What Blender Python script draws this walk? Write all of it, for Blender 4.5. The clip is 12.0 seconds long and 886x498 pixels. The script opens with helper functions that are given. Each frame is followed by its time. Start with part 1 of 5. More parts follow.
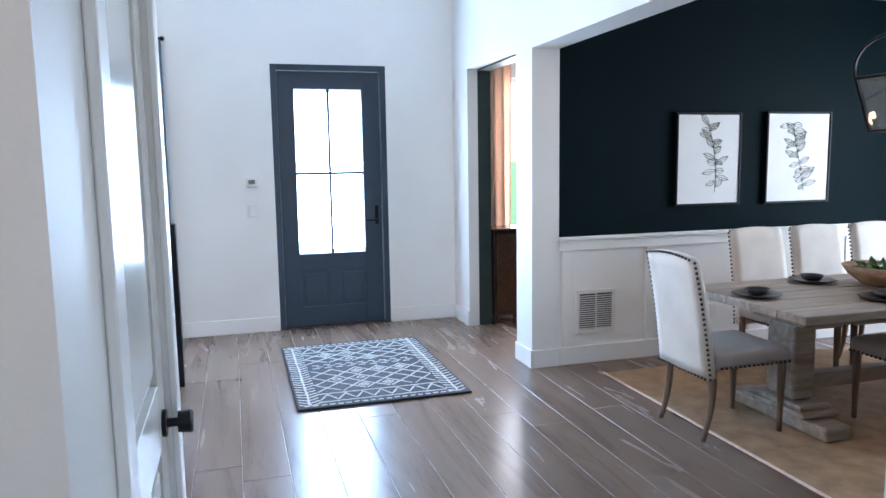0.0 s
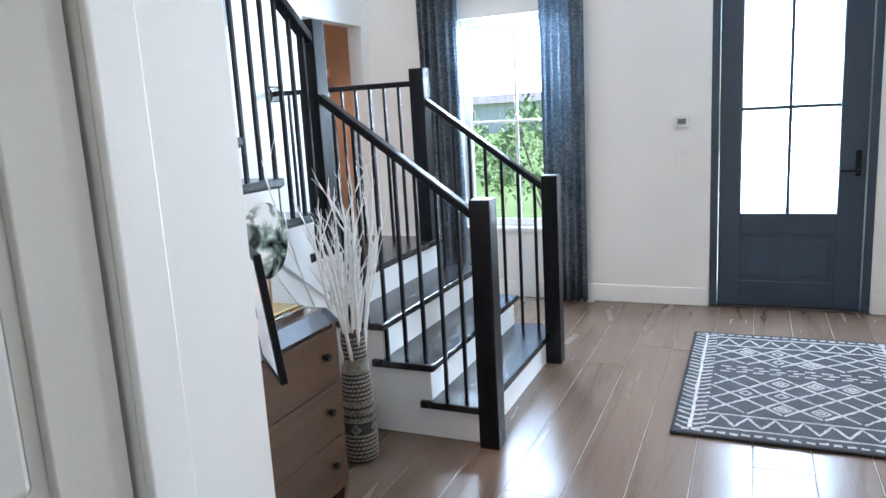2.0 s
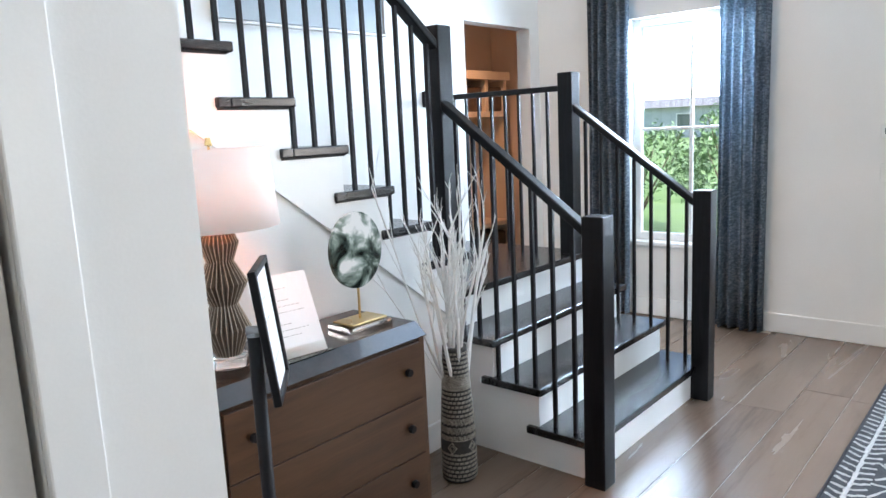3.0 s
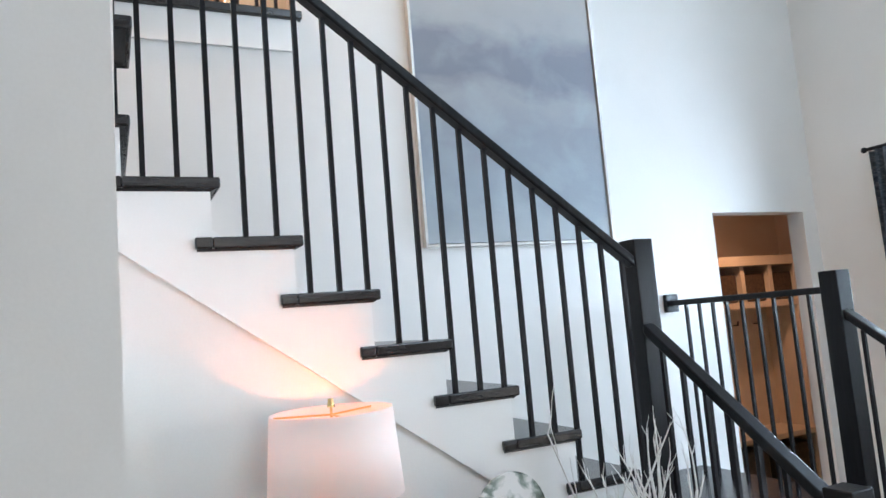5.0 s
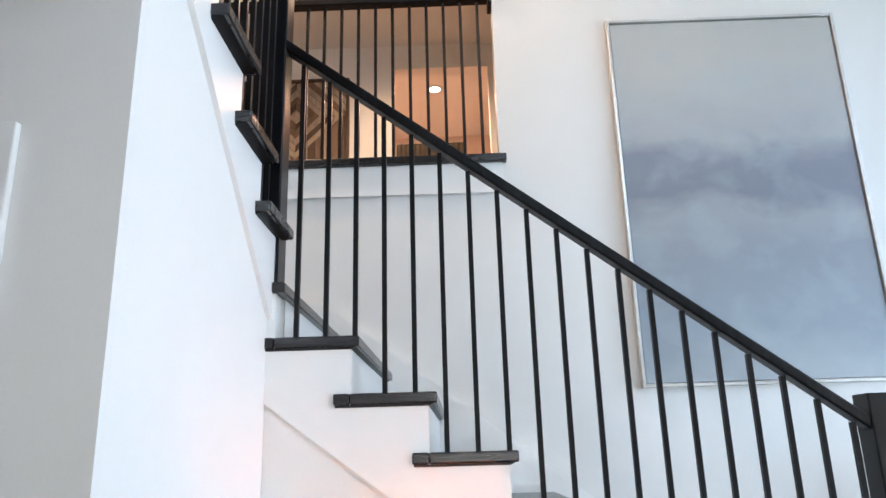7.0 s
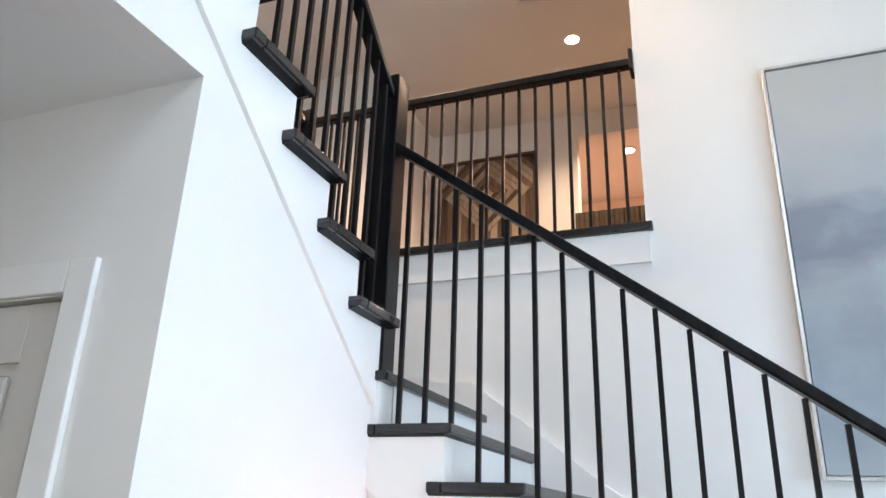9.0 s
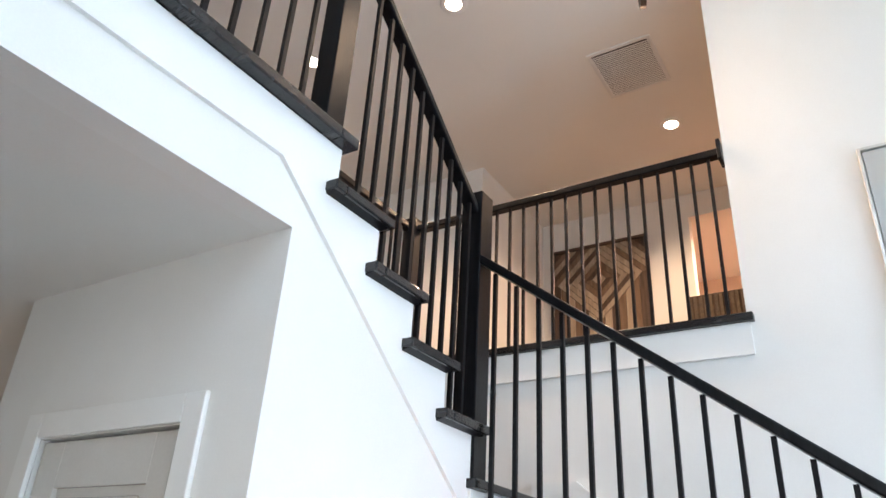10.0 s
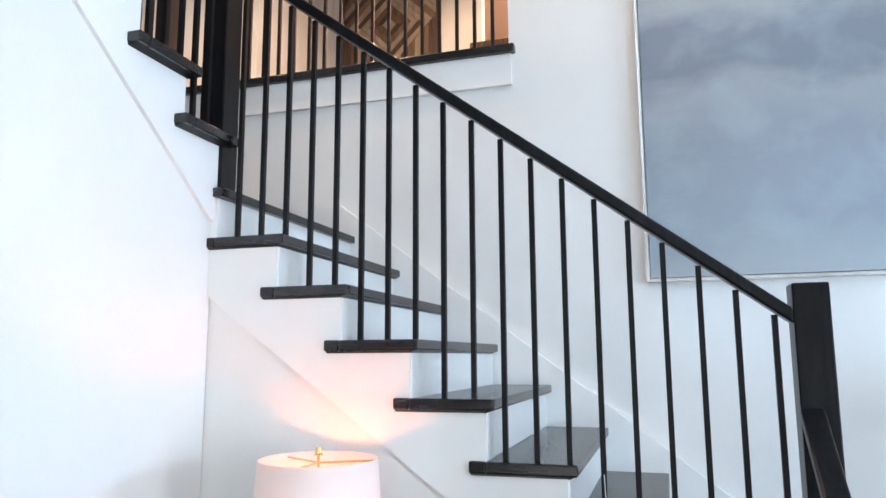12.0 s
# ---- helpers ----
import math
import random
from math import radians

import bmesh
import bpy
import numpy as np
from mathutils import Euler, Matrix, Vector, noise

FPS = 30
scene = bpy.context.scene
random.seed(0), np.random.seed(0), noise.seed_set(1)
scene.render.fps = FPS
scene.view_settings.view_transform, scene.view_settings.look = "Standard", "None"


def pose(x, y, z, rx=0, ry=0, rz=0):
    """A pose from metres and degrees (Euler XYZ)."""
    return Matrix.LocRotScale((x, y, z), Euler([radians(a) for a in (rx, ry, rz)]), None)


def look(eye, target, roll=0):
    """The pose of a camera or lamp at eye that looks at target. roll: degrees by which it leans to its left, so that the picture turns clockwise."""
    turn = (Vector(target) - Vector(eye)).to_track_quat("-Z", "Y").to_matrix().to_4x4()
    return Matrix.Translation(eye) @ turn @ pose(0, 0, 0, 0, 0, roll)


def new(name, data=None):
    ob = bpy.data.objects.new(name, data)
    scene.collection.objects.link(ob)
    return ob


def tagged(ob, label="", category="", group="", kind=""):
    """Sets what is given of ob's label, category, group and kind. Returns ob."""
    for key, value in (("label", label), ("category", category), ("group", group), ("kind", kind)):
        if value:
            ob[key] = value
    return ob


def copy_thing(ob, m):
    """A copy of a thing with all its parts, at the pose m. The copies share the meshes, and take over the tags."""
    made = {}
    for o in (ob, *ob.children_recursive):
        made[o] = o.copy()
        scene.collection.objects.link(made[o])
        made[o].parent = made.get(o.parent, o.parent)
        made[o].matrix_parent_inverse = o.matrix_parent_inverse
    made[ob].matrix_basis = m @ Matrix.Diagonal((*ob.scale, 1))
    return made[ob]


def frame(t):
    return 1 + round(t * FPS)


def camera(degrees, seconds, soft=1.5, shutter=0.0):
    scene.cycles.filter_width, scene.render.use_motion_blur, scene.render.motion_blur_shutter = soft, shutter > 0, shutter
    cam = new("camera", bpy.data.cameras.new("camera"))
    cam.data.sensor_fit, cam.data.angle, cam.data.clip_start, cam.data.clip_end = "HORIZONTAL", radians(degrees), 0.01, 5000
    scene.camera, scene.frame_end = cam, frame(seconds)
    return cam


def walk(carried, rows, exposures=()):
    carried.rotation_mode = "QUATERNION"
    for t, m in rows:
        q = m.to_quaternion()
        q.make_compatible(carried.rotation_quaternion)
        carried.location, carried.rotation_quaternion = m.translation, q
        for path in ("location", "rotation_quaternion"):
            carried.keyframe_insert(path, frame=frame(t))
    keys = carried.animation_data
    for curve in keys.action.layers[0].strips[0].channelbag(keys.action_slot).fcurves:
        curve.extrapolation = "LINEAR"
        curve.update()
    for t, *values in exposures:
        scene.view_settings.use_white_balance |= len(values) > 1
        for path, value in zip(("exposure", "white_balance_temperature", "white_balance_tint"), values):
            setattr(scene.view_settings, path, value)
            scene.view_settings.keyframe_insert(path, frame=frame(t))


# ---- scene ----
cam = camera(63.8, 12.0)
PATH = [
    (0, (1.231, -2.199, 1.572), (1.788, -0.294, 1.329), -0.9),
    (0.5, (1.451, -1.927, 1.573), (1.702, 0.037, 1.29), -0.8),
    (1, (1.636, -1.65, 1.569), (1.532, 0.322, 1.256), -1.1),
    (1.5, (1.753, -1.322, 1.546), (1.311, 0.597, 1.2), -2.6),
    (2, (1.895, -1.053, 1.55), (1.1, 0.745, 1.184), -3.2),
    (2.5, (2.103, -0.89, 1.563), (0.982, 0.727, 1.206), -2.6),
    (3, (2.187, -0.686, 1.56), (0.9, 0.808, 1.226), -2.7),
    (3.2, (2.209, -0.605, 1.582), (0.864, 0.846, 1.29), -3.0),
    (3.5, (2.225, -0.51, 1.615), (0.784, 0.861, 1.411), -3.5),
    (3.7, (2.235, -0.445, 1.632), (0.718, 0.853, 1.507), -3.8),
    (5.5, (2.29, 0.134, 1.798), (0.422, 0.787, 2.091), -3.7),
    (6, (2.367, 0.314, 1.833), (0.432, 0.698, 2.164), -2.6),
    (6.5, (2.372, 0.465, 1.851), (0.425, 0.655, 2.267), -2.3),
    (7, (2.318, 0.615, 1.886), (0.396, 0.582, 2.438), -1.6),
    (7.2, (2.332, 0.672, 1.915), (0.42, 0.533, 2.485), -1.1),
    (8.8, (2.267, 1.115, 1.951), (0.505, 0.481, 2.656), 1.6),
    (9, (2.271, 1.151, 1.96), (0.536, 0.457, 2.673), 1.9),
    (9.5, (2.316, 1.274, 1.988), (0.703, 0.38, 2.763), 3.5),
    (10, (2.377, 1.413, 2.021), (0.889, 0.422, 2.918), 3.5),
    (10.5, (2.399, 1.481, 2.042), (0.96, 0.493, 3.019), 3.3),
    (11, (2.33, 1.508, 1.985), (0.77, 0.599, 2.846), 1.7),
    (11.5, (2.254, 1.538, 1.904), (0.491, 0.771, 2.457), 0.3),
    (12, (2.198, 1.568, 1.833), (0.31, 0.982, 2.132), -0.3),
]
EXPOSURES = [(0, 1.52, 5300, 9), (0.7, 1.5, 5550, 9), (1.5, 1.45, 5850, 9), (2.5, 1.5, 6100, 10), (3.5, 1.24, 6300, 10), (5.5, 0.88, 6300, 10), (6, 0.84, 6280, 10), (7, 0.88, 6250, 10), (9.5, 1.0, 6330, 10), (10.5, 1.08, 6400, 10), (12, 0.96, 6150, 10)]
walk(cam, [(t, look(eye, target, roll)) for t, eye, target, roll in PATH], EXPOSURES)

# ---- world, sun and lamps ----
world = bpy.data.worlds.new("sky")
scene.world = world
world.use_nodes = True
wn, wl = world.node_tree.nodes, world.node_tree.links
sky = wn.new("ShaderNodeTexSky")
sky.sky_type = "NISHITA"
sky.sun_disc = False
sky.sun_elevation = radians(69)
sky.sun_rotation = radians(106)
wl.new(sky.outputs[0], wn["Background"].inputs[0])
wn["Background"].inputs[1].default_value = 0.15

sun = new("sun", bpy.data.lights.new("sun", "SUN"))
sun.data.energy, sun.data.angle, sun.data.color = 5.0, radians(6), (1, 0.96, 0.9)
sun.matrix_world = look((0, 0, 0), (-0.35, 0.10, -0.93))


def area_lamp(name, at, to, w, h, watts, colour):
    ob = new(name, bpy.data.lights.new(name, "AREA"))
    ob.data.shape, ob.data.size, ob.data.size_y, ob.data.energy, ob.data.color = "RECTANGLE", w, h, watts, colour
    ob.matrix_world = look(at, to)
    return ob


def point_lamp(name, at, watts, colour, radius=0.05):
    ob = new(name, bpy.data.lights.new(name, "POINT"))
    ob.data.energy, ob.data.color, ob.data.shadow_soft_size = watts, colour, radius
    ob.location = at
    return ob


def spot_lamp(name, at, watts, colour):
    ob = new(name, bpy.data.lights.new(name, "SPOT"))
    ob.data.energy, ob.data.color, ob.data.shadow_soft_size = watts, colour, 0.06
    ob.data.spot_size, ob.data.spot_blend = radians(150), 0.6
    ob.matrix_world = look(at, (at[0], at[1] + 0.001, at[2] - 1))
    return ob


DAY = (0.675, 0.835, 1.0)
WARM = (1.0, 0.58, 0.34)
area_lamp("daylight_door", (2.13, 4.74, 1.49), (2.13, 0, 1.3), 0.62, 1.5, 30, DAY)
area_lamp("daylight_window", (0.08, 4.76, 2.0), (0.5, 0, 0.9), 0.86, 0.60, 44, DAY)
# lamp in an unseen opening above the door, assumed from the high front light
area_lamp("daylight_unseen_upper", (1.6, 4.74, 4.3), (1.2, 0, 2.2), 2.4, 1.5, 16, DAY)
# added fill high on the right wall, no opening there; brightens the stair wall
area_lamp("fill_upper_side", (3.30, 2.3, 4.65), (-1.2, 2.1, 3.7), 1.8, 1.3, 35, DAY)
# added fill in an unseen opening; lights the dining room and hall walls
area_lamp("fill_dining_end", (7.3, 1.1, 1.5), (4, 1.1, 1.2), 1.8, 1.7, 30, (1.0, 0.97, 0.93))
area_lamp("daylight_study_window", (4.425, 4.74, 1.45), (4.425, 0, 1.2), 1.02, 1.86, 55, (1, 0.9, 0.82))
# added warm fill at the unseen end of the hallway, for the near trim
area_lamp("fill_hall_rear", (2.2, -4.55, 1.6), (2.2, 0, 1.4), 1.8, 1.6, 5, (1, 0.80, 0.62))
for i, (lx, ly) in enumerate([(-2.79, 0.25), (-0.71, -0.68), (-0.68, -1.98)]):
    spot_lamp("downlight_lamp", (lx, ly, 5.78), 84, (1.0, 0.66, 0.42))
spot_lamp("bedroom_downlight_lamp", (-4.9, 0.45, 5.74), 190, (1.0, 0.56, 0.36))
spot_lamp("mudroom_downlight_lamp", (-2.0, 4.9, 2.7), 24, (1.0, 0.52, 0.28))
# added warm fill for the hallway walls, without any fitting in the ceiling
spot_lamp("side_hall_fill_lamp", (0.2, -2.4, 2.95), 16, (1.0, 0.76, 0.60))
point_lamp("chandelier_light", (0.10, 0.85, 4.86), 14, (1.0, 0.72, 0.50), 0.16)
point_lamp("table_lamp_bulb", (0.185, 0.545, 1.42), 3.6, (1.0, 0.24, 0.085), 0.03)

# ---- materials ----


def base(name, rough=0.5, metal=0.0):
    m = bpy.data.materials.new(name)
    m.use_nodes = True
    b = m.node_tree.nodes["Principled BSDF"]
    b.inputs["Roughness"].default_value, b.inputs["Metallic"].default_value = rough, metal
    return m, m.node_tree.nodes, m.node_tree.links, b


def coords(n, l, scale=(1, 1, 1), kind="Object"):
    tc = n.new("ShaderNodeTexCoord")
    mp = n.new("ShaderNodeMapping")
    mp.inputs["Scale"].default_value = scale
    l.new(tc.outputs[kind], mp.inputs["Vector"])
    return mp


def ramp(n, stops):
    r = n.new("ShaderNodeValToRGB")
    e = r.color_ramp.elements
    while len(e) < len(stops):
        e.new(0.5)
    for i, (p, c) in enumerate(stops):
        e[i].position, e[i].color = p, (*c, 1)
    return r


def noise_tex(n, l, src, scale, detail=4, distortion=0.0):
    t = n.new("ShaderNodeTexNoise")
    t.inputs["Scale"].default_value, t.inputs["Detail"].default_value = scale, detail
    t.inputs["Distortion"].default_value = distortion
    l.new(src, t.inputs["Vector"])
    return t


def add_bump(n, l, b, height, strength, distance=0.01):
    bp = n.new("ShaderNodeBump")
    bp.inputs["Strength"].default_value, bp.inputs["Distance"].default_value = strength, distance
    l.new(height, bp.inputs["Height"])
    l.new(bp.outputs[0], b.inputs["Normal"])


def surface(name, dark, light, rough=0.5, metal=0.0, scale=6.0, stretch=(1, 1, 1), bump=0.1, fine=90.0, kind="Object"):
    """Two scales of variation between two near colours, with a fine relief."""
    m, n, l, b = base(name, rough, metal)
    mp = coords(n, l, stretch, kind)
    big = noise_tex(n, l, mp.outputs[0], scale, 5, 0.3)
    small = noise_tex(n, l, mp.outputs[0], fine, 3)
    mix = n.new("ShaderNodeMath")
    mix.operation = "MULTIPLY_ADD"
    l.new(small.outputs["Fac"], mix.inputs[0])
    mix.inputs[1].default_value = 0.35
    l.new(big.outputs["Fac"], mix.inputs[2])
    r = ramp(n, [(0.45, dark), (0.9, light)])
    l.new(mix.outputs[0], r.inputs[0])
    l.new(r.outputs[0], b.inputs["Base Color"])
    rr = n.new("ShaderNodeMapRange")
    rr.inputs["To Min"].default_value, rr.inputs["To Max"].default_value = rough * 0.85, min(1, rough * 1.2)
    l.new(big.outputs["Fac"], rr.inputs["Value"])
    l.new(rr.outputs[0], b.inputs["Roughness"])
    add_bump(n, l, b, small.outputs["Fac"], bump, 0.004)
    return m


def wood(name, dark, mid, light, rough, along=1, scale=1.0, bump=0.15):
    """Grain stretched along one axis; every piece shifted by its own random value."""
    m, n, l, b = base(name, rough)
    tc = n.new("ShaderNodeTexCoord")
    info = n.new("ShaderNodeObjectInfo")
    shift = n.new("ShaderNodeVectorMath")
    shift.operation = "MULTIPLY_ADD"
    shift.inputs[1].default_value = (17.0, 31.0, 23.0)
    l.new(info.outputs["Random"], shift.inputs[0])
    l.new(tc.outputs["Object"], shift.inputs[2])
    mp = n.new("ShaderNodeMapping")
    st = [7.0 * scale, 7.0 * scale, 7.0 * scale]
    st[along] = 0.75 * scale
    mp.inputs["Scale"].default_value = st
    l.new(shift.outputs[0], mp.inputs["Vector"])
    g = noise_tex(n, l, mp.outputs[0], 2.2, 6, 1.2)
    f = noise_tex(n, l, mp.outputs[0], 26, 3, 0.2)
    mx = n.new("ShaderNodeMath")
    mx.operation = "MULTIPLY_ADD"
    l.new(f.outputs["Fac"], mx.inputs[0])
    mx.inputs[1].default_value = 0.3
    l.new(g.outputs["Fac"], mx.inputs[2])
    per = n.new("ShaderNodeMath")
    per.operation = "MULTIPLY_ADD"
    l.new(info.outputs["Random"], per.inputs[0])
    per.inputs[1].default_value = 0.10
    l.new(mx.outputs[0], per.inputs[2])
    r = ramp(n, [(0.46, dark), (0.68, mid), (0.95, light)])
    l.new(per.outputs[0], r.inputs[0])
    colour = r.outputs[0]
    l.new(colour, b.inputs["Base Color"])
    rr = n.new("ShaderNodeMapRange")
    rr.inputs["To Min"].default_value, rr.inputs["To Max"].default_value = rough * 0.8, rough * 1.25
    l.new(g.outputs["Fac"], rr.inputs["Value"])
    l.new(rr.outputs[0], b.inputs["Roughness"])
    add_bump(n, l, b, f.outputs["Fac"], bump, 0.003)
    return m


def glow(name, colour, strength):
    m = bpy.data.materials.new(name)
    m.use_nodes = True
    n, l = m.node_tree.nodes, m.node_tree.links
    n.remove(n["Principled BSDF"])
    e = n.new("ShaderNodeEmission")
    e.inputs[0].default_value, e.inputs[1].default_value = (*colour, 1), strength
    l.new(e.outputs[0], n["Material Output"].inputs[0])
    return m


def glass(name, colour=(1, 1, 1), rough=0.0):
    m, n, l, b = base(name, rough)
    b.inputs["Transmission Weight"].default_value = 1
    b.inputs["Base Color"].default_value = (*colour, 1)
    b.inputs["IOR"].default_value = 1.45
    return m


WALL = surface("wall_paint", (0.74, 0.735, 0.71), (0.80, 0.795, 0.77), 0.55, scale=1.2, fine=140, bump=0.05)
CEIL = surface("ceiling_paint", (0.74, 0.73, 0.70), (0.79, 0.78, 0.75), 0.8, scale=1.0, fine=120, bump=0.06)
TRIM = surface("trim_paint", (0.78, 0.78, 0.76), (0.83, 0.83, 0.81), 0.3, scale=2.0, fine=160, bump=0.02)
DOORP = surface("door_paint", (0.56, 0.545, 0.515), (0.63, 0.615, 0.58), 0.15, scale=2.0, fine=120, bump=0.02)
NAVY = surface("navy_wall_paint", (0.0016, 0.0072, 0.0098), (0.0028, 0.0098, 0.0132), 0.6, scale=1.4, fine=120, bump=0.05)
# wall colour tinted peach with the warm lamplight of bedroom and mudroom
PEACH = surface("warm_lit_wall", (0.72, 0.60, 0.51), (0.78, 0.66, 0.57), 0.6, scale=1.2, fine=120, bump=0.05)
FLOORM = wood("oak_floor", (0.108, 0.073, 0.053), (0.158, 0.110, 0.081), (0.170, 0.120, 0.089), 0.25, along=1, scale=0.42, bump=0.03)
# pale joint filler, lightened further for window light glinting in the gaps
JOINT_GLINT = surface("plank_joint_glint", (0.36, 0.30, 0.245), (0.50, 0.43, 0.36), 0.5)
BLACKWOOD = wood("black_stained_wood", (0.002, 0.0025, 0.0035), (0.0035, 0.004, 0.0055), (0.009, 0.010, 0.012), 0.32, along=2, scale=1.6, bump=0.12)
TREADM = wood("black_tread_wood", (0.004, 0.004, 0.005), (0.008, 0.008, 0.010), (0.034, 0.034, 0.036), 0.22, along=1, scale=1.5, bump=0.2)
IRON = surface("black_iron", (0.004, 0.004, 0.005), (0.009, 0.009, 0.011), 0.42, 0.2, scale=8, bump=0.05)
DOORBLUE = surface("slate_blue_door_paint", (0.024, 0.040, 0.064), (0.034, 0.053, 0.082), 0.35, scale=2, bump=0.03)
for satin, level in ((BLACKWOOD, 0.22), (IRON, 0.25), (NAVY, 0.06), (TREADM, 0.6)):
    satin.node_tree.nodes["Principled BSDF"].inputs["Specular IOR Level"].default_value = level
GLASS = glass("window_glass")
ACRYLIC = glass("clear_acrylic", (0.97, 0.97, 0.95))
BRASS = surface("brushed_brass", (0.60, 0.43, 0.18), (0.72, 0.54, 0.26), 0.28, 1.0, scale=5, stretch=(1, 1, 8), bump=0.05)
WALNUT = wood("walnut_veneer", (0.040, 0.0165, 0.0062), (0.064, 0.0285, 0.0115), (0.088, 0.042, 0.018), 0.36, along=1, scale=0.8, bump=0.05)
WALNUT_DARK = wood("dark_walnut", (0.018, 0.010, 0.007), (0.035, 0.019, 0.012), (0.06, 0.034, 0.022), 0.2, along=1, scale=0.8, bump=0.04)
LINEN = surface("cream_linen", (0.62, 0.57, 0.50), (0.76, 0.71, 0.64), 0.9, scale=4, fine=320, bump=0.35)
SEATGREY = surface("grey_linen", (0.30, 0.27, 0.25), (0.42, 0.38, 0.35), 0.9, scale=4, fine=320, bump=0.35)
OAKLEG = wood("weathered_oak", (0.10, 0.062, 0.038), (0.16, 0.105, 0.066), (0.24, 0.165, 0.11), 0.5, along=2, scale=1.2)
OAKTABLE = wood("weathered_oak_table", (0.20, 0.155, 0.115), (0.33, 0.265, 0.205), (0.45, 0.38, 0.30), 0.42, along=0, scale=1.0)
JUTE = surface("jute_weave", (0.25, 0.150, 0.075), (0.42, 0.275, 0.15), 0.95, scale=9, fine=260, bump=0.6)
PAPER = surface("white_paper", (0.80, 0.80, 0.80), (0.86, 0.86, 0.85), 0.6, scale=3, bump=0.02)
INK = surface("grey_ink", (0.42, 0.41, 0.40), (0.52, 0.51, 0.50), 0.7)
INKSTROKE = surface("charcoal_ink", (0.09, 0.105, 0.09), (0.34, 0.36, 0.32), 0.8, scale=20)
PLASTIC = surface("white_plastic", (0.72, 0.72, 0.70), (0.78, 0.78, 0.76), 0.4)
GREYPL = surface("grey_display", (0.10, 0.12, 0.11), (0.14, 0.16, 0.15), 0.25)
VENTM = surface("vent_enamel", (0.66, 0.66, 0.65), (0.74, 0.74, 0.73), 0.4)
# near-black colour stands in for the shade between vent slats
VENTD = surface("vent_gap_shade", (0.04, 0.04, 0.042), (0.07, 0.07, 0.072), 0.6)
TWIG = surface("white_twig", (0.74, 0.73, 0.70), (0.86, 0.85, 0.82), 0.7, scale=30, bump=0.3)
NAIL = surface("bronze_nail", (0.05, 0.035, 0.025), (0.12, 0.085, 0.06), 0.35, 0.9)
CERAMIC = surface("black_stoneware", (0.012, 0.012, 0.013), (0.03, 0.03, 0.032), 0.3, scale=8)
LEAF = surface("salad_leaf", (0.04, 0.10, 0.02), (0.12, 0.20, 0.05), 0.5, scale=30)
BOWLWOOD = wood("turned_bowl_wood", (0.18, 0.10, 0.05), (0.30, 0.18, 0.09), (0.42, 0.27, 0.15), 0.4, along=0)
SILVER = surface("silver_leaf_frame", (0.55, 0.54, 0.51), (0.70, 0.69, 0.66), 0.35, 0.6, scale=10)
BULB = glow("lit_downlight", (1.0, 0.80, 0.62), 14.0)
FLAME = glow("lit_bulb", (1.0, 0.55, 0.25), 12.0)
RUGBASE = surface("charcoal_pile", (0.020, 0.023, 0.029), (0.055, 0.059, 0.068), 0.98, scale=14, fine=380, bump=0.8)
RUGLINE = surface("ivory_pile", (0.40, 0.40, 0.405), (0.62, 0.62, 0.615), 0.98, scale=40, fine=420, bump=0.8)
RUGEDGE = surface("black_binding", (0.012, 0.012, 0.016), (0.022, 0.022, 0.028), 0.95, scale=40, fine=420, bump=0.6)
STUDYGREEN = surface("dark_green_paint", (0.020, 0.034, 0.030), (0.030, 0.046, 0.042), 0.45)
GRASS = surface("lawn", (0.05, 0.10, 0.025), (0.12, 0.19, 0.06), 0.9, scale=2, fine=60, bump=0.4)
PAVE = surface("porch_concrete", (0.46, 0.45, 0.43), (0.58, 0.57, 0.55), 0.85, scale=3)
FOLIAGE = surface("shrub_leaf", (0.09, 0.17, 0.07), (0.18, 0.29, 0.12), 0.55, scale=20)
HOUSEW = surface("house_siding", (0.40, 0.42, 0.45), (0.50, 0.52, 0.55), 0.8, scale=2)
ROOFM = surface("roof_shingle", (0.10, 0.105, 0.12), (0.16, 0.165, 0.18), 0.9, scale=12)
BARK = surface("branch_bark", (0.08, 0.06, 0.04), (0.16, 0.12, 0.08), 0.9, scale=20)
LOCKER = surface("locker_paint", (0.66, 0.56, 0.45), (0.72, 0.62, 0.50), 0.45)
LOCKERD = surface("basket_brown", (0.05, 0.03, 0.02), (0.11, 0.07, 0.045), 0.8, scale=30, bump=0.4)
PEACHCURT = surface("peach_linen", (0.62, 0.44, 0.34), (0.74, 0.56, 0.45), 0.95, scale=3, stretch=(6, 6, 0.6), fine=200, bump=0.3)


def curtain_mat():
    m, n, l, b = base("slate_woven_curtain", 0.85)
    mp = coords(n, l, (1, 1, 1))
    a = noise_tex(n, l, mp.outputs[0], 5, 3)
    st = n.new("ShaderNodeMapping")
    st.inputs["Scale"].default_value = (34, 34, 75)
    l.new(mp.outputs[0], st.inputs["Vector"])
    f = noise_tex(n, l, st.outputs[0], 1.0, 3, 0.4)
    mx = n.new("ShaderNodeMath")
    mx.operation = "MULTIPLY_ADD"
    l.new(a.outputs["Fac"], mx.inputs[0])
    mx.inputs[1].default_value = 0.35
    l.new(f.outputs["Fac"], mx.inputs[2])
    r = ramp(n, [(0.44, (0.075, 0.104, 0.134)), (0.66, (0.155, 0.195, 0.235)), (0.88, (0.32, 0.37, 0.42))])
    l.new(mx.outputs[0], r.inputs[0])
    l.new(r.outputs[0], b.inputs["Base Color"])
    add_bump(n, l, b, f.outputs["Fac"], 0.4, 0.003)
    return m


CURTAIN = curtain_mat()


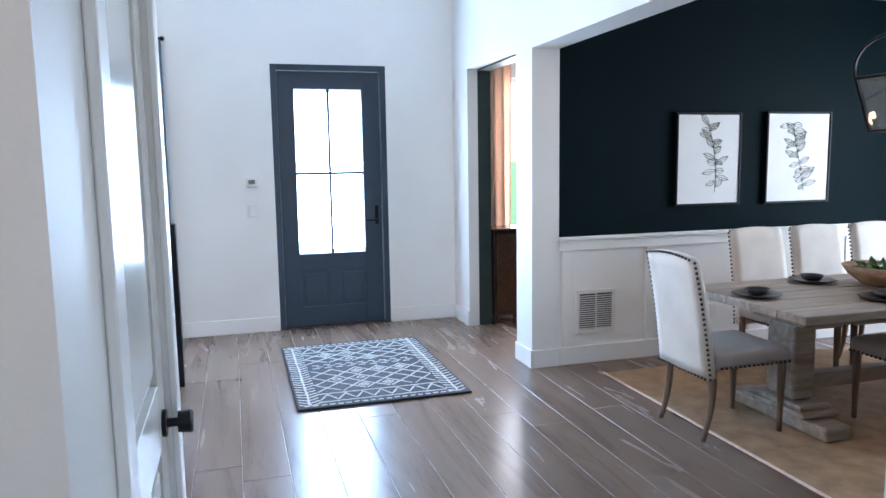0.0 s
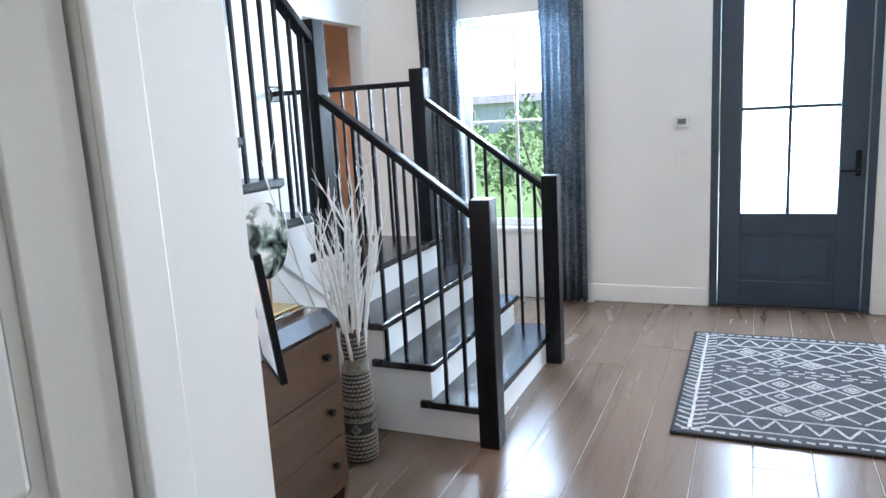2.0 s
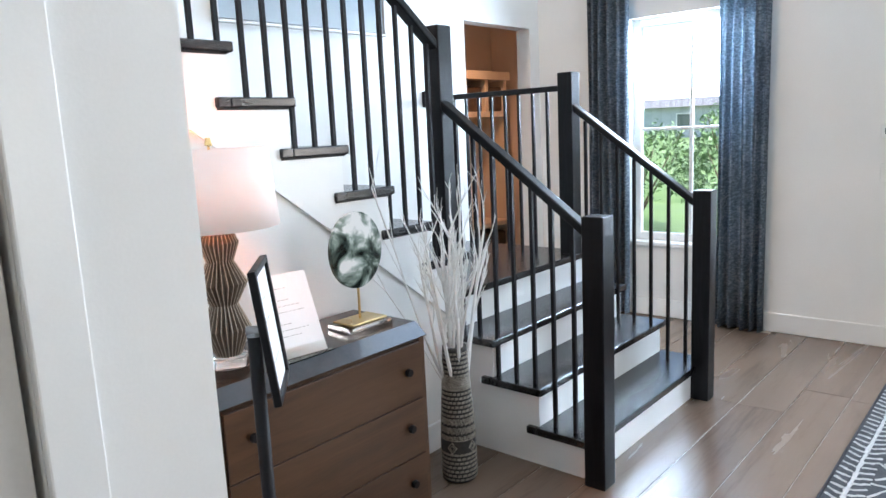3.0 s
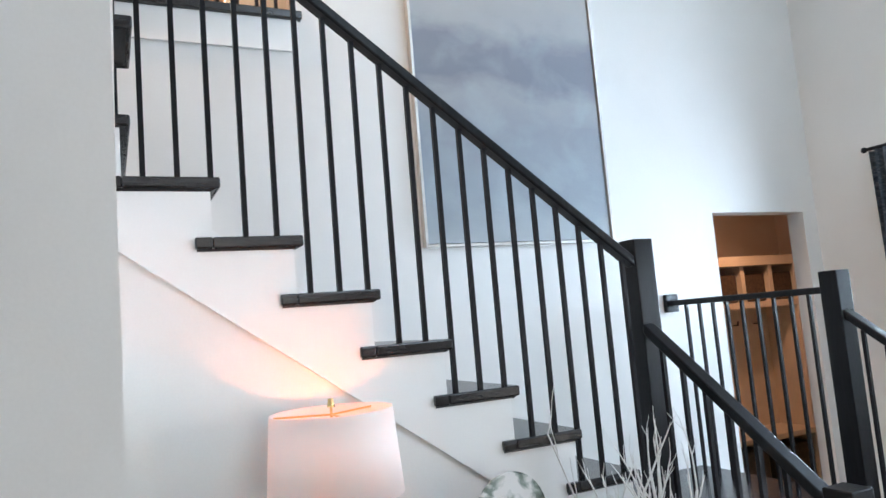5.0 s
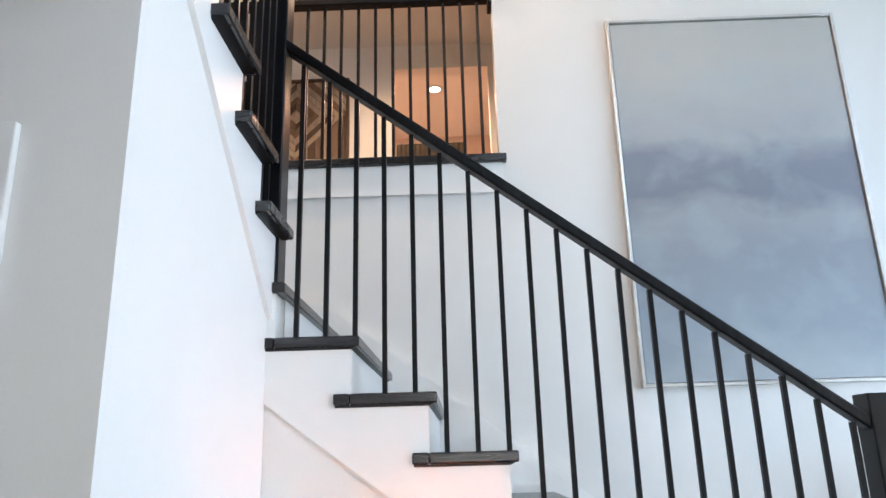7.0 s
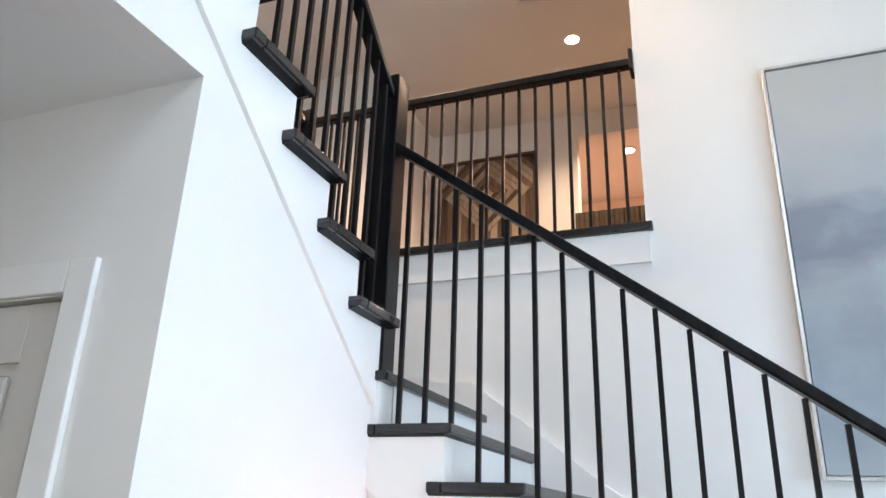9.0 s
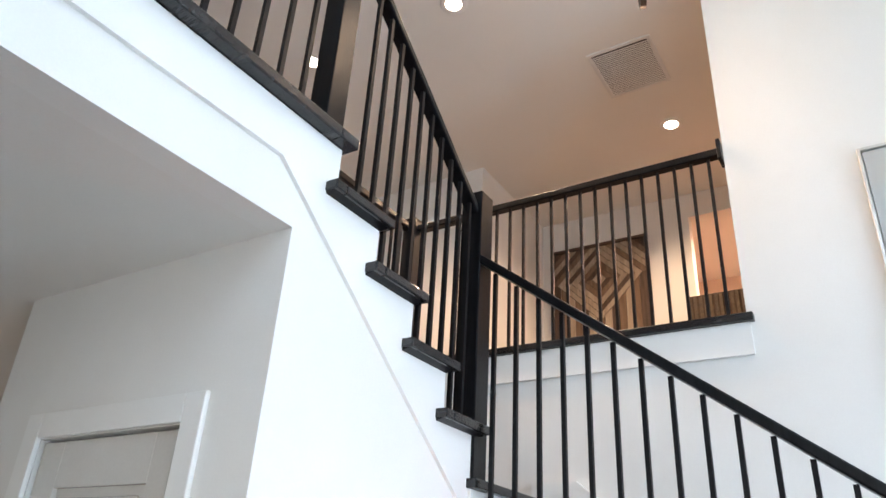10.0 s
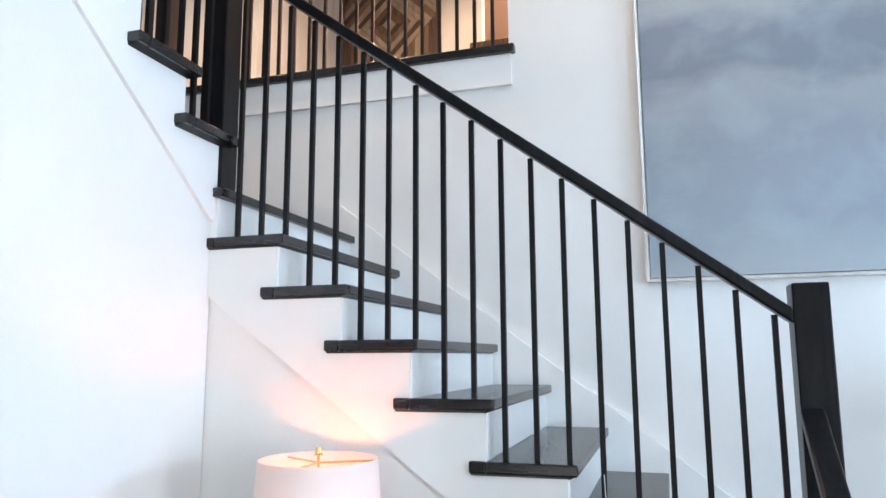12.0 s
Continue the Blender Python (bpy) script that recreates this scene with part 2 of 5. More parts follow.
def painting_mat():
    """Horizontal bands of cloud grey, violet grey and blue, broken by brush noise."""
    m, n, l, b = base("abstract_seascape_paint", 0.42)
    tc = n.new("ShaderNodeTexCoord")
    sep = n.new("ShaderNodeSeparateXYZ")
    l.new(tc.outputs["Generated"], sep.inputs[0])
    mp = n.new("ShaderNodeMapping")
    mp.inputs["Scale"].default_value = (1, 1.3, 3.8)
    l.new(tc.outputs["Generated"], mp.inputs["Vector"])
    a = noise_tex(n, l, mp.outputs[0], 2.6, 6, 0.15)
    s = n.new("ShaderNodeMath")
    s.operation = "MULTIPLY_ADD"
    l.new(a.outputs["Fac"], s.inputs[0])
    s.inputs[1].default_value = 0.22
    l.new(sep.outputs["Z"], s.inputs[2])
    r = ramp(n, [(0.08, (0.37, 0.415, 0.44)), (0.24, (0.27, 0.315, 0.355)), (0.43, (0.255, 0.28, 0.315)),
                 (0.52, (0.31, 0.325, 0.345)), (0.585, (0.195, 0.205, 0.245)), (0.70, (0.215, 0.228, 0.268)),
                 (0.77, (0.38, 0.39, 0.40)), (0.90, (0.45, 0.455, 0.445)), (1.0, (0.48, 0.475, 0.45))])
    l.new(s.outputs[0], r.inputs[0])
    mp2 = n.new("ShaderNodeMapping")
    mp2.inputs["Scale"].default_value = (1, 1.5, 2.7)
    mp2.inputs["Location"].default_value = (3, 1, 2)
    l.new(tc.outputs["Generated"], mp2.inputs["Vector"])
    c = noise_tex(n, l, mp2.outputs[0], 3.2, 7, 0.35)
    cr = ramp(n, [(0.50, (0, 0, 0)), (0.72, (1, 1, 1))])
    l.new(c.outputs["Fac"], cr.inputs[0])
    fac = n.new("ShaderNodeMath")
    fac.operation = "MULTIPLY"
    fac.inputs[1].default_value = 0.34
    l.new(cr.outputs[0], fac.inputs[0])
    mix = n.new("ShaderNodeMixRGB")
    l.new(fac.outputs[0], mix.inputs[0])
    l.new(r.outputs[0], mix.inputs[1])
    mix.inputs[2].default_value = (0.40, 0.47, 0.50, 1)
    l.new(mix.outputs[0], b.inputs["Base Color"])
    f = noise_tex(n, l, mp.outputs[0], 40, 4)
    add_bump(n, l, b, f.outputs["Fac"], 0.25, 0.003)
    return m


PAINTING = painting_mat()


def agate_mat():
    m, n, l, b = base("polished_agate", 0.08)
    mp = coords(n, l, (1, 1, 1))
    a = noise_tex(n, l, mp.outputs[0], 9, 5, 0.7)
    r = ramp(n, [(0.38, (0.012, 0.017, 0.015)), (0.45, (0.07, 0.095, 0.08)), (0.51, (0.24, 0.29, 0.255)), (0.545, (0.50, 0.53, 0.50)), (0.575, (0.76, 0.76, 0.74))])
    l.new(a.outputs["Fac"], r.inputs[0])
    l.new(r.outputs[0], b.inputs["Base Color"])
    return m


AGATE = agate_mat()


def shade_mat():
    m, n, l, b = base("white_linen_shade", 0.9)
    b.inputs["Base Color"].default_value = (0.85, 0.82, 0.79, 1)
    tr = n.new("ShaderNodeBsdfTranslucent")
    tr.inputs[0].default_value = (0.95, 0.86, 0.84, 1)
    mix = n.new("ShaderNodeMixShader")
    mix.inputs[0].default_value = 0.22
    l.new(b.outputs[0], mix.inputs[1])
    l.new(tr.outputs[0], mix.inputs[2])
    l.new(mix.outputs[0], n["Material Output"].inputs[0])
    mp = coords(n, l, (1, 1, 1))
    f = noise_tex(n, l, mp.outputs[0], 300, 2)
    add_bump(n, l, b, f.outputs["Fac"], 0.2, 0.002)
    return m


SHADE = shade_mat()


def random_wood(name, stops, rough=0.6):
    m = wood(name, *stops, rough, along=2, scale=1.4)
    return m


ARTWOODS = [random_wood("mosaic_dark", ((0.035, 0.02, 0.012), (0.07, 0.042, 0.026), (0.11, 0.07, 0.045))),
            random_wood("mosaic_brown", ((0.09, 0.055, 0.032), (0.15, 0.095, 0.058), (0.21, 0.14, 0.09))),
            random_wood("mosaic_pale", ((0.24, 0.18, 0.125), (0.34, 0.265, 0.19), (0.44, 0.36, 0.27)))]
LAMPMETAL = surface("bronze_pleated_ceramic", (0.115, 0.088, 0.064), (0.17, 0.132, 0.096), 0.45, 0.25, scale=12)
LAMPEDGE = surface("pale_bronze_ridge", (0.40, 0.33, 0.26), (0.52, 0.44, 0.35), 0.4, 0.2)

# ---- helpers for meshes ----
ORIGIN = {}


def cube(bm, lo, hi, bevel=0.0, seg=1):
    mid = [(a + b) / 2 for a, b in zip(lo, hi)]
    m = Matrix.Translation(mid) @ Matrix.Diagonal((*[abs(b - a) for a, b in zip(lo, hi)], 1))
    vs = bmesh.ops.create_cube(bm, size=1, matrix=m)["verts"]
    if bevel > 0:
        es = list({e for v in vs for e in v.link_edges})
        bmesh.ops.bevel(bm, geom=es, offset=bevel, segments=seg, affect="EDGES", profile=0.5)
    return vs


def box(lo, hi, bevel=0.0, seg=1):
    bm = bmesh.new()
    cube(bm, lo, hi, bevel, seg)
    return bm


def prism(points, axis, a, b):
    """A polygon, given in the two other axes, pushed from a to b along an axis."""
    bm = bmesh.new()

    def at(p, d):
        q = list(p)
        q.insert(axis, d)
        return q
    lo = [bm.verts.new(at(p, a)) for p in points]
    hi = [bm.verts.new(at(p, b)) for p in points]
    bm.faces.new(lo)
    bm.faces.new(hi)
    for i in range(len(points)):
        j = (i + 1) % len(points)
        bm.faces.new((lo[i], lo[j], hi[j], hi[i]))
    bmesh.ops.recalc_face_normals(bm, faces=bm.faces)
    return bm


def lathe(profile, centre=(0, 0, 0), steps=32, wave=None):
    """A profile of (radius, height) turned round an upright axis."""
    bm = bmesh.new()
    rings = []
    for k, (r, z) in enumerate(profile):
        ring = []
        for i in range(steps):
            a = 2 * math.pi * i / steps
            q = r * (wave(i, k) if wave else 1)
            ring.append(bm.verts.new((centre[0] + q * math.cos(a), centre[1] + q * math.sin(a), centre[2] + z)))
        rings.append(ring)
    for r0, r1 in zip(rings, rings[1:]):
        for i in range(steps):
            j = (i + 1) % steps
            bm.faces.new((r0[i], r0[j], r1[j], r1[i]))
    bm.faces.new(list(reversed(rings[0])))
    bm.faces.new(rings[-1])
    return bm


def rod(bm, p, q, r0, r1=None, steps=8):
    """A tapered round bar from p to q."""
    p, q = Vector(p), Vector(q)
    r1 = r0 if r1 is None else r1
    m = Matrix.Translation((p + q) / 2) @ (q - p).to_track_quat("Z", "Y").to_matrix().to_4x4()
    bmesh.ops.create_cone(bm, cap_ends=True, segments=steps, radius1=r0, radius2=r1, depth=(q - p).length, matrix=m)


def bar(bm, p, q, w, h):
    """A bar of upright rectangular section from p to q."""
    p, q = Vector(p), Vector(q)
    d = (q - p)
    side = Vector((-d.y, d.x, 0)).normalized() * (w / 2)
    up = Vector((0, 0, h / 2))
    vs = [bm.verts.new(c + s * side + u * up) for c in (p, q) for s, u in ((-1, -1), (1, -1), (1, 1), (-1, 1))]
    for f in ((3, 2, 1, 0), (4, 5, 6, 7), (0, 1, 5, 4), (1, 2, 6, 5), (2, 3, 7, 6), (3, 0, 4, 7)):
        bm.faces.new([vs[i] for i in f])


def thing(name, at, label, category, group="", kind=""):
    ob = new(name)
    ob.empty_display_size = 0.1
    ob.location = at
    ORIGIN[ob.name] = Vector(at)
    return tagged(ob, label, category, group, kind)


def part(name, bm, material, parent=None, label="", smooth=False):
    """One mesh object, authored in world metres, under a thing or a part."""
    me = bpy.data.meshes.new(name)
    at = ORIGIN[parent.name] if parent else Vector((0, 0, 0))
    if parent:
        bm.transform(Matrix.Translation(-at))
    bm.to_mesh(me)
    bm.free()
    if smooth:
        for p in me.polygons:
            p.use_smooth = True
    me.materials.append(material)
    ob = new(name, me)
    ob.parent = parent
    ORIGIN[ob.name] = at
    if label:
        ob["label"] = label
    return ob


def setting(name, bm, material, label, category, smooth=False):
    return tagged(part(name, bm, material, None, "", smooth), label, category, "", "structure")


def wall_cells(span_a, span_z, holes):
    """Rectangles that fill a wall of two spans around its holes."""
    out = []
    xs = sorted({span_a[0], span_a[1], *[v for h in holes for v in h[:2] if span_a[0] < v < span_a[1]]})
    for a, b in zip(xs, xs[1:]):
        cuts = sorted((max(h[2], span_z[0]), min(h[3], span_z[1])) for h in holes if h[0] <= a + 1e-6 and h[1] >= b - 1e-6)
        z = span_z[0]
        for lo, hi in cuts:
            if lo > z + 1e-4:
                out.append((a, b, z, lo))
            z = max(z, hi)
        if z < span_z[1] - 1e-4:
            out.append((a, b, z, span_z[1]))
    return out


def wall_x(name, x0, x1, ys, zs, holes, material, label):
    bm = bmesh.new()
    for a, b, z0, z1 in wall_cells(ys, zs, holes):
        cube(bm, (x0, a, z0), (x1, b, z1))
    return setting(name, bm, material, label, "wall")


def wall_y(name, y0, y1, xs, zs, holes, material, label):
    bm = bmesh.new()
    for a, b, z0, z1 in wall_cells(xs, zs, holes):
        cube(bm, (a, y0, z0), (b, y1, z1))
    return setting(name, bm, material, label, "wall")


# ---- plan: levels and stair numbers ----
R = 0.189
UP = 18 * R
TOP = 5.84
F1 = [0.76 - 0.254 * k for k in range(4)]
F2 = [2.055 - 0.2520 * k for k in range(9)]
F3 = [-0.09 + 0.24 * k for k in range(5)]
Z3 = 0.018
XL, YF, XR, YW, XE = -1.205, 4.62, 3.35, -0.02, 1.05

# ---- walls ----
wall_x("wall_left", XL - 0.13, XL, (-1.35, YF), (0, TOP), [(3.606, 4.481, 0, 2.34), (-1.35, 0.87, UP - 0.2, TOP)], WALL, "white painted wall beside the staircase")
# last opening, high above the door, is unseen and added for daylight
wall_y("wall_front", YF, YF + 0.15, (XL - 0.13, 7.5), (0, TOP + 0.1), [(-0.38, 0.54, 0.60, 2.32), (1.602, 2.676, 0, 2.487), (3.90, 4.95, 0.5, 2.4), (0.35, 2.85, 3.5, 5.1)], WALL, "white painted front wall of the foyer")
wall_x("wall_right", XR, XR + 0.22, (-4.6, YF), (0, TOP), [(2.98, 4.17, 0, 2.42), (-0.37, 2.68, 0, 2.38)], WALL, "white painted wall with cased openings")
wall_y("wall_dining", 2.70, 2.85, (XR + 0.22, 7.35), (0, 3.0), [], NAVY, "dark navy painted dining room wall")
# unseen end wall; its opening is assumed, for the fill lamp
wall_x("wall_dining_end", 7.35, 7.5, (-1.6, YF), (0, 3.0), [(0.2, 2.0, 0.6, 2.4)], WALL, "white wall at the end of the dining room")
wall_y("wall_dining_near", -1.6, -1.45, (XR + 0.22, 7.5), (0, 3.0), [], NAVY, "dark navy wall across the dining room")
wall_x("wall_study", 6.0, 6.12, (2.85, YF), (0, 3.0), [], STUDYGREEN, "dark green study wall")
wall_x("wall_hall", XE - 0.12, XE, (-1.4, YW - 0.10), (0, 3.016), [(-1.045, -0.320, 0, 2.448)], WALL, "white hallway wall with a closed door")
# the opening in this unseen wall is made up
wall_y("wall_hall_rear", -4.75, -4.6, (-1.4, XR), (0, 3.016), [(1.3, 3.1, 0.8, 2.4)], WALL, "white wall at the far end of the hallway")
wall_x("wall_side_hall", -1.4, -1.28, (-4.6, -1.4), (0, 3.016), [], WALL, "white wall of the side hall")
wall_y("wall_stair_rear", -1.40, -1.27, (-1.28, XE - 0.12), (0, UP - 0.02), [], WALL, "white wall behind the upper flight")
# upper storey
wall_x("wall_upper_hall", -4.13, -4.0, (-4.6, 2.6), (UP, TOP), [(0.04, 1.0, UP, 5.58)], CEIL, "cream wall of the upper hall")
wall_y("wall_upper_hall_end", 2.6, 2.73, (-6.3, XL - 0.13), (UP, TOP), [], WALL, "cream end wall of the upper hall")
wall_y("wall_upper_rear", -4.73, -4.6, (-4.13, 7.5), (UP, TOP), [], WALL, "cream rear wall of the upper floor")
wall_x("wall_upper_room", -6.3, -6.17, (-1.2, 2.6), (UP, TOP), [], PEACH, "peach lit bedroom wall")
wall_y("wall_upper_room_side", -1.33, -1.2, (-6.3, -4.13), (UP, TOP), [], PEACH, "peach lit bedroom side wall")
setting("wall_upper_corner", box((-3.998, -4.598, UP), (-2.64, -1.52, TOP)), WALL, "cream wall corner in the upper hall", "wall")
# mudroom
wall_x("wall_mudroom", -3.13, -3.0, (2.4, 6.5), (0, 2.8), [], PEACH, "peach lit mudroom wall")
wall_y("wall_mudroom_side", 2.4, 2.52, (-3.0, XL - 0.13), (0, 2.8), [], PEACH, "peach lit mudroom side wall")
wall_y("wall_mudroom_end", 6.38, 6.5, (-3.0, XL - 0.13), (0, 2.8), [], PEACH, "peach lit mudroom end wall")
wall_x("wall_mudroom_outer", XL - 0.13, XL - 0.01, (YF + 0.15, 6.5), (-0.12, 2.9), [], HOUSEW, "pale sided outer wall of the mudroom")
setting("ceiling_mudroom", box((-3.13, 2.4, 2.8), (XL - 0.132, 6.5, 2.9)), PEACH, "peach lit mudroom ceiling", "ceiling")

# ---- ceilings and upper floor ----
setting("ceiling", box((-6.3, -4.73, TOP), (XR + 0.22, YF + 0.15, TOP + 0.12)), CEIL, "plain cream painted upper ceiling", "ceiling")
setting("ceiling_dining", box((XR + 0.222, -1.6, 3.0), (7.5, YF, 3.12)), CEIL, "white painted dining room ceiling", "ceiling")
bm = bmesh.new()
cube(bm, (-1.40, -4.6, 3.016), (XR, -1.402, UP - 0.01))
cube(bm, (XE, -1.402, 3.016), (XR, YW - 0.10, UP - 0.01))
setting("ceiling_hall", bm, CEIL, "white hallway ceiling below the upper floor", "ceiling")
bm = bmesh.new()
cube(bm, (-6.3, -4.6, UP - 0.2), (XL - 0.132, 2.6, UP))
cube(bm, (XL - 0.132, -4.6, UP - 0.008), (XR, -1.272, UP))
cube(bm, (F3[4] - 0.02, -1.272, UP - 0.008), (XR, YW - 0.10, UP))
setting("floor_upper", bm, FLOORM, "brown wooden floor of the upper hall", "floor")

# ---- stair side walls and flights ----
stairs = thing("staircase", (0, 1.5, 0), "black-treaded white staircase climbing in three flights", "staircase")


def step(name, lo, hi, material):
    return part(name, box(lo, hi, 0.006, 2) if material is TREADM else box(lo, hi), material, stairs)


TH = 0.036
for k in range(4):
    z = (k + 1) * R
    nose = F1[k]
    back = F1[k + 1] - 0.028 if k < 3 else XL
    y0, y1 = 1.92, 3.24
    if k == 3:
        part("riser", box((XL + 0.002, 2.02, 0), (nose - 0.028, y1, z - TH)), TRIM, stairs)
        part("tread", box((XL + 0.002, 2.02, z - TH), (nose, 3.27, z), 0.006, 2), TREADM, stairs, "black wooden stair landing with lighter grain")
        continue
    part("riser", box((back, y0, 0), (nose - 0.028, y1, z - TH)), TRIM, stairs, "white painted riser")
    bm = box((back - 0.002, y0 - 0.03, z - TH), (nose, 3.27, z), 0.006, 2)
    part("tread", bm, TREADM, stairs)
    part("tread_return", box((back - 0.055, y0 - 0.03, z - TH), (back - 0.0022, y0 - 0.002, z), 0.005, 2), TREADM, stairs)
# second flight
for k in range(9):
    z = (k + 5) * R
    nose = F2[k]
    if k == 8:
        part("tread", box((XL + 0.002, -1.268, z - TH), (-0.002, nose, z), 0.006, 2), TREADM, stairs, "black wooden upper landing")
        part("riser", box((XL + 0.002, -1.268, z - 0.24), (-0.135, nose - 0.028, z - TH)), TRIM, stairs)
        continue
    back = F2[k + 1] - 0.028
    part("riser", box((XL + 0.002, back - 0.02, z - R), (-0.03, nose - 0.028, z - TH)), TRIM, stairs)
    part("tread", box((XL + 0.002, back - 0.002, z - TH), (0.0, nose, z), 0.006, 2), TREADM, stairs)
    part("tread_return", box((-0.028, back - 0.055, z - TH), (0.0, back - 0.0022, z), 0.005, 2), TREADM, stairs)
# third flight
for k in range(5):
    z = (k + 14) * R + Z3
    nose = F3[k]
    back = F3[k + 1] + 0.028 if k < 4 else None
    if k == 4:
        part("nosing", box((nose, -1.268, z - TH), (nose + 0.09, 0.045, z + 0.003), 0.006, 2), TREADM, stairs)
        part("riser", box((nose + 0.028, -1.268, z - R), (nose + 0.05, YW - 0.002, z - TH)), TRIM, stairs)
        continue
    part("riser", box((nose + 0.028, -1.268, z - R - 0.02), (nose + 0.05, YW - 0.002, z - TH)), TRIM, stairs)
    part("tread", box((nose, -1.268, z - TH), (back + 0.002, 0.045, z), 0.006, 2), TREADM, stairs)
    part("tread_return", box((back + 0.0022, YW + 0.002, z - TH), (back + 0.055, 0.045, z), 0.005, 2), TREADM, stairs)

# cove mouldings below the nosings
CV = 0.008


def cove(axis, wall, out, z, a, b):
    bm = prism([(wall, z - TH - 0.0004), (out, z - TH - 0.0004), (wall + (out - wall) * 0.35, z - TH - CV * 0.7), (wall, z - TH - CV)], axis, a, b)
    part("cove", bm, BLACKWOOD, stairs, "black cove moulding below the tread")


for k in range(3):
    z, back = (k + 1) * R, F1[k + 1] - 0.028
    cove(1, F1[k] - 0.028, F1[k] - 0.012, z, 1.906, 3.24)
    cove(0, 1.92, 1.904, z, back - 0.05, F1[k] - 0.0285)
cove(1, F1[3] - 0.028, F1[3] - 0.012, 4 * R, 2.02, 3.24)
for k in range(8):
    z, back = (k + 5) * R, F2[k + 1] - 0.028
    cove(0, F2[k] - 0.028, F2[k] - 0.012, z, XL + 0.03, -0.004)
    cove(1, -0.018, -0.004, z, back - 0.05, F2[k] - 0.0285)
for k in range(4):
    z, back = (k + 14) * R + Z3, F3[k + 1] + 0.028
    cove(1, F3[k] + 0.028, F3[k] + 0.012, z, -1.26, 0.03)
    cove(0, -0.004, 0.030, z, F3[k] + 0.0285, back + 0.05)

# stepped side wall of the second flight, facing the foyer
pts = [(YW - 0.10, 0), (2.02, 0)]
for k in range(8):
    pts += [(F2[k] - 0.03, (k + 4) * R), (F2[k] - 0.03, (k + 5) * R - TH - 0.002)]
pts[2] = (2.02, 4 * R)
pts[3] = (2.02, 5 * R - TH - 0.002)
pts += [(F2[8] - 0.03, 12 * R), (F2[8] - 0.03, 13 * R - TH - 0.002), (YW - 0.10, 13 * R - TH - 0.002)]
side2 = setting("wall_stair_side", prism(pts, 0, -0.13, -0.034), WALL, "white wall closing the side of the second flight", "wall")
# its skirt board, proud of the wall, with stepped upper edge
sk = [(YW, 2.055), (2.02, 0.565)]
sk += [(2.02, 5 * R - TH - 0.002)]
for k in range(1, 9):
    sk += [(F2[k] - 0.03, (k + 4) * R - 0.001), (F2[k] - 0.03, (k + 5) * R - TH - 0.002)]
sk[3] = (F2[1] - 0.03, 5 * R - TH - 0.002)
sk += [(YW, 13 * R - TH - 0.002)]
setting("trim_stair_skirt", prism(sk, 0, -0.034, -0.018), TRIM, "white skirt board under the second flight", "trim")

# wall under the third flight and the header over the hallway
pts = [(-0.03, 0), (XE, 0), (XE, 3.016), (XR, 3.016), (XR, UP + Z3 - TH - 0.004), (F3[4] + 0.03, UP + Z3 - TH - 0.004)]
for k in range(4, 0, -1):
    pts += [(F3[k] + 0.03, (k + 13) * R + Z3 - TH - 0.002), (F3[k - 1] + 0.03, (k + 13) * R + Z3 - TH - 0.002)]
pts += [(-0.06, 13 * R), (-0.06, 13 * R - 0.002), (-0.03, 13 * R - 0.002)]
setting("wall_stair", prism(pts, 1, YW - 0.10, YW), WALL, "white wall below the upper flight", "wall")
sk = [(0.0, 2.335), (1.15, 3.213), (XR, 3.213), (XR, UP + Z3 - TH - 0.004), (F3[4] + 0.03, UP + Z3 - TH - 0.004)]
for k in range(4, 0, -1):
    sk += [(F3[k] + 0.03, (k + 13) * R + Z3 - TH - 0.002), (F3[k - 1] + 0.03, (k + 13) * R + Z3 - TH - 0.002)]
sk += [(-0.05, 13 * R), (-0.05, 2.335)]
setting("trim_upper_skirt", prism(sk, 1, YW, YW + 0.016), TRIM, "white skirt board along the upper flight", "trim")
part("landing_edge", box((F3[4] + 0.0902, YW - 0.1, UP + Z3 - TH), (XR - 0.002, 0.045, UP + Z3 + 0.003), 0.006, 2), TREADM, stairs, "black wooden edge of the upper floor")
# wall string boards
pts = [(-0.30, 2.45), (-0.30, 2.63), (-0.05, 2.63), (1.98, 1.10), (2.05, 1.02), (2.05, 0.76), (1.9, 0.76)]
setting("trim_wall_string", prism(pts, 0, XL, XL + 0.032), TRIM, "white string board on the wall beside the treads", "trim")
# balcony edge
setting("trim_balcony_fascia", box((XL, -1.268, UP - 0.207), (XL + 0.02, 0.885, UP - 0.042)), TRIM, "white fascia board below the balcony", "trim")
part("balcony_edge", box((XL - 0.13, -1.30, UP - 0.040), (XL + 0.045, 0.905, UP + 0.003), 0.006, 2), TREADM, stairs, "black wooden balcony edge")
part("balcony_edge", box((XL + 0.047, -1.42, UP - 0.040), (F3[4] + 0.0, -1.2, UP + 0.003), 0.006, 2), TREADM, stairs, "black wooden stairwell edge")


# ---- railings ----
def newel(rail, x, y, z0, z1, w=0.098):
    bm = bmesh.new()
    cube(bm, (x - w / 2, y - w / 2, z0), (x + w / 2, y + w / 2, z1), 0.005, 2)
    return part("newel_post", bm, BLACKWOOD, rail)


BAL = {}


def baluster(rail, x, y, z0, z1, r=0.0082):
    key = round(z1 - z0, 3)
    if key not in BAL:
        me = bpy.data.meshes.new("baluster")
        b = bmesh.new()
        cube(b, (-r, -r, 0), (r, r, key))
        b.to_mesh(me)
        b.free()
        me.materials.append(IRON)
        BAL[key] = me
    ob = new("baluster", BAL[key])
    ob.parent = rail
    ob.location = Vector((x, y, z0)) - ORIGIN[rail.name]
    return ob


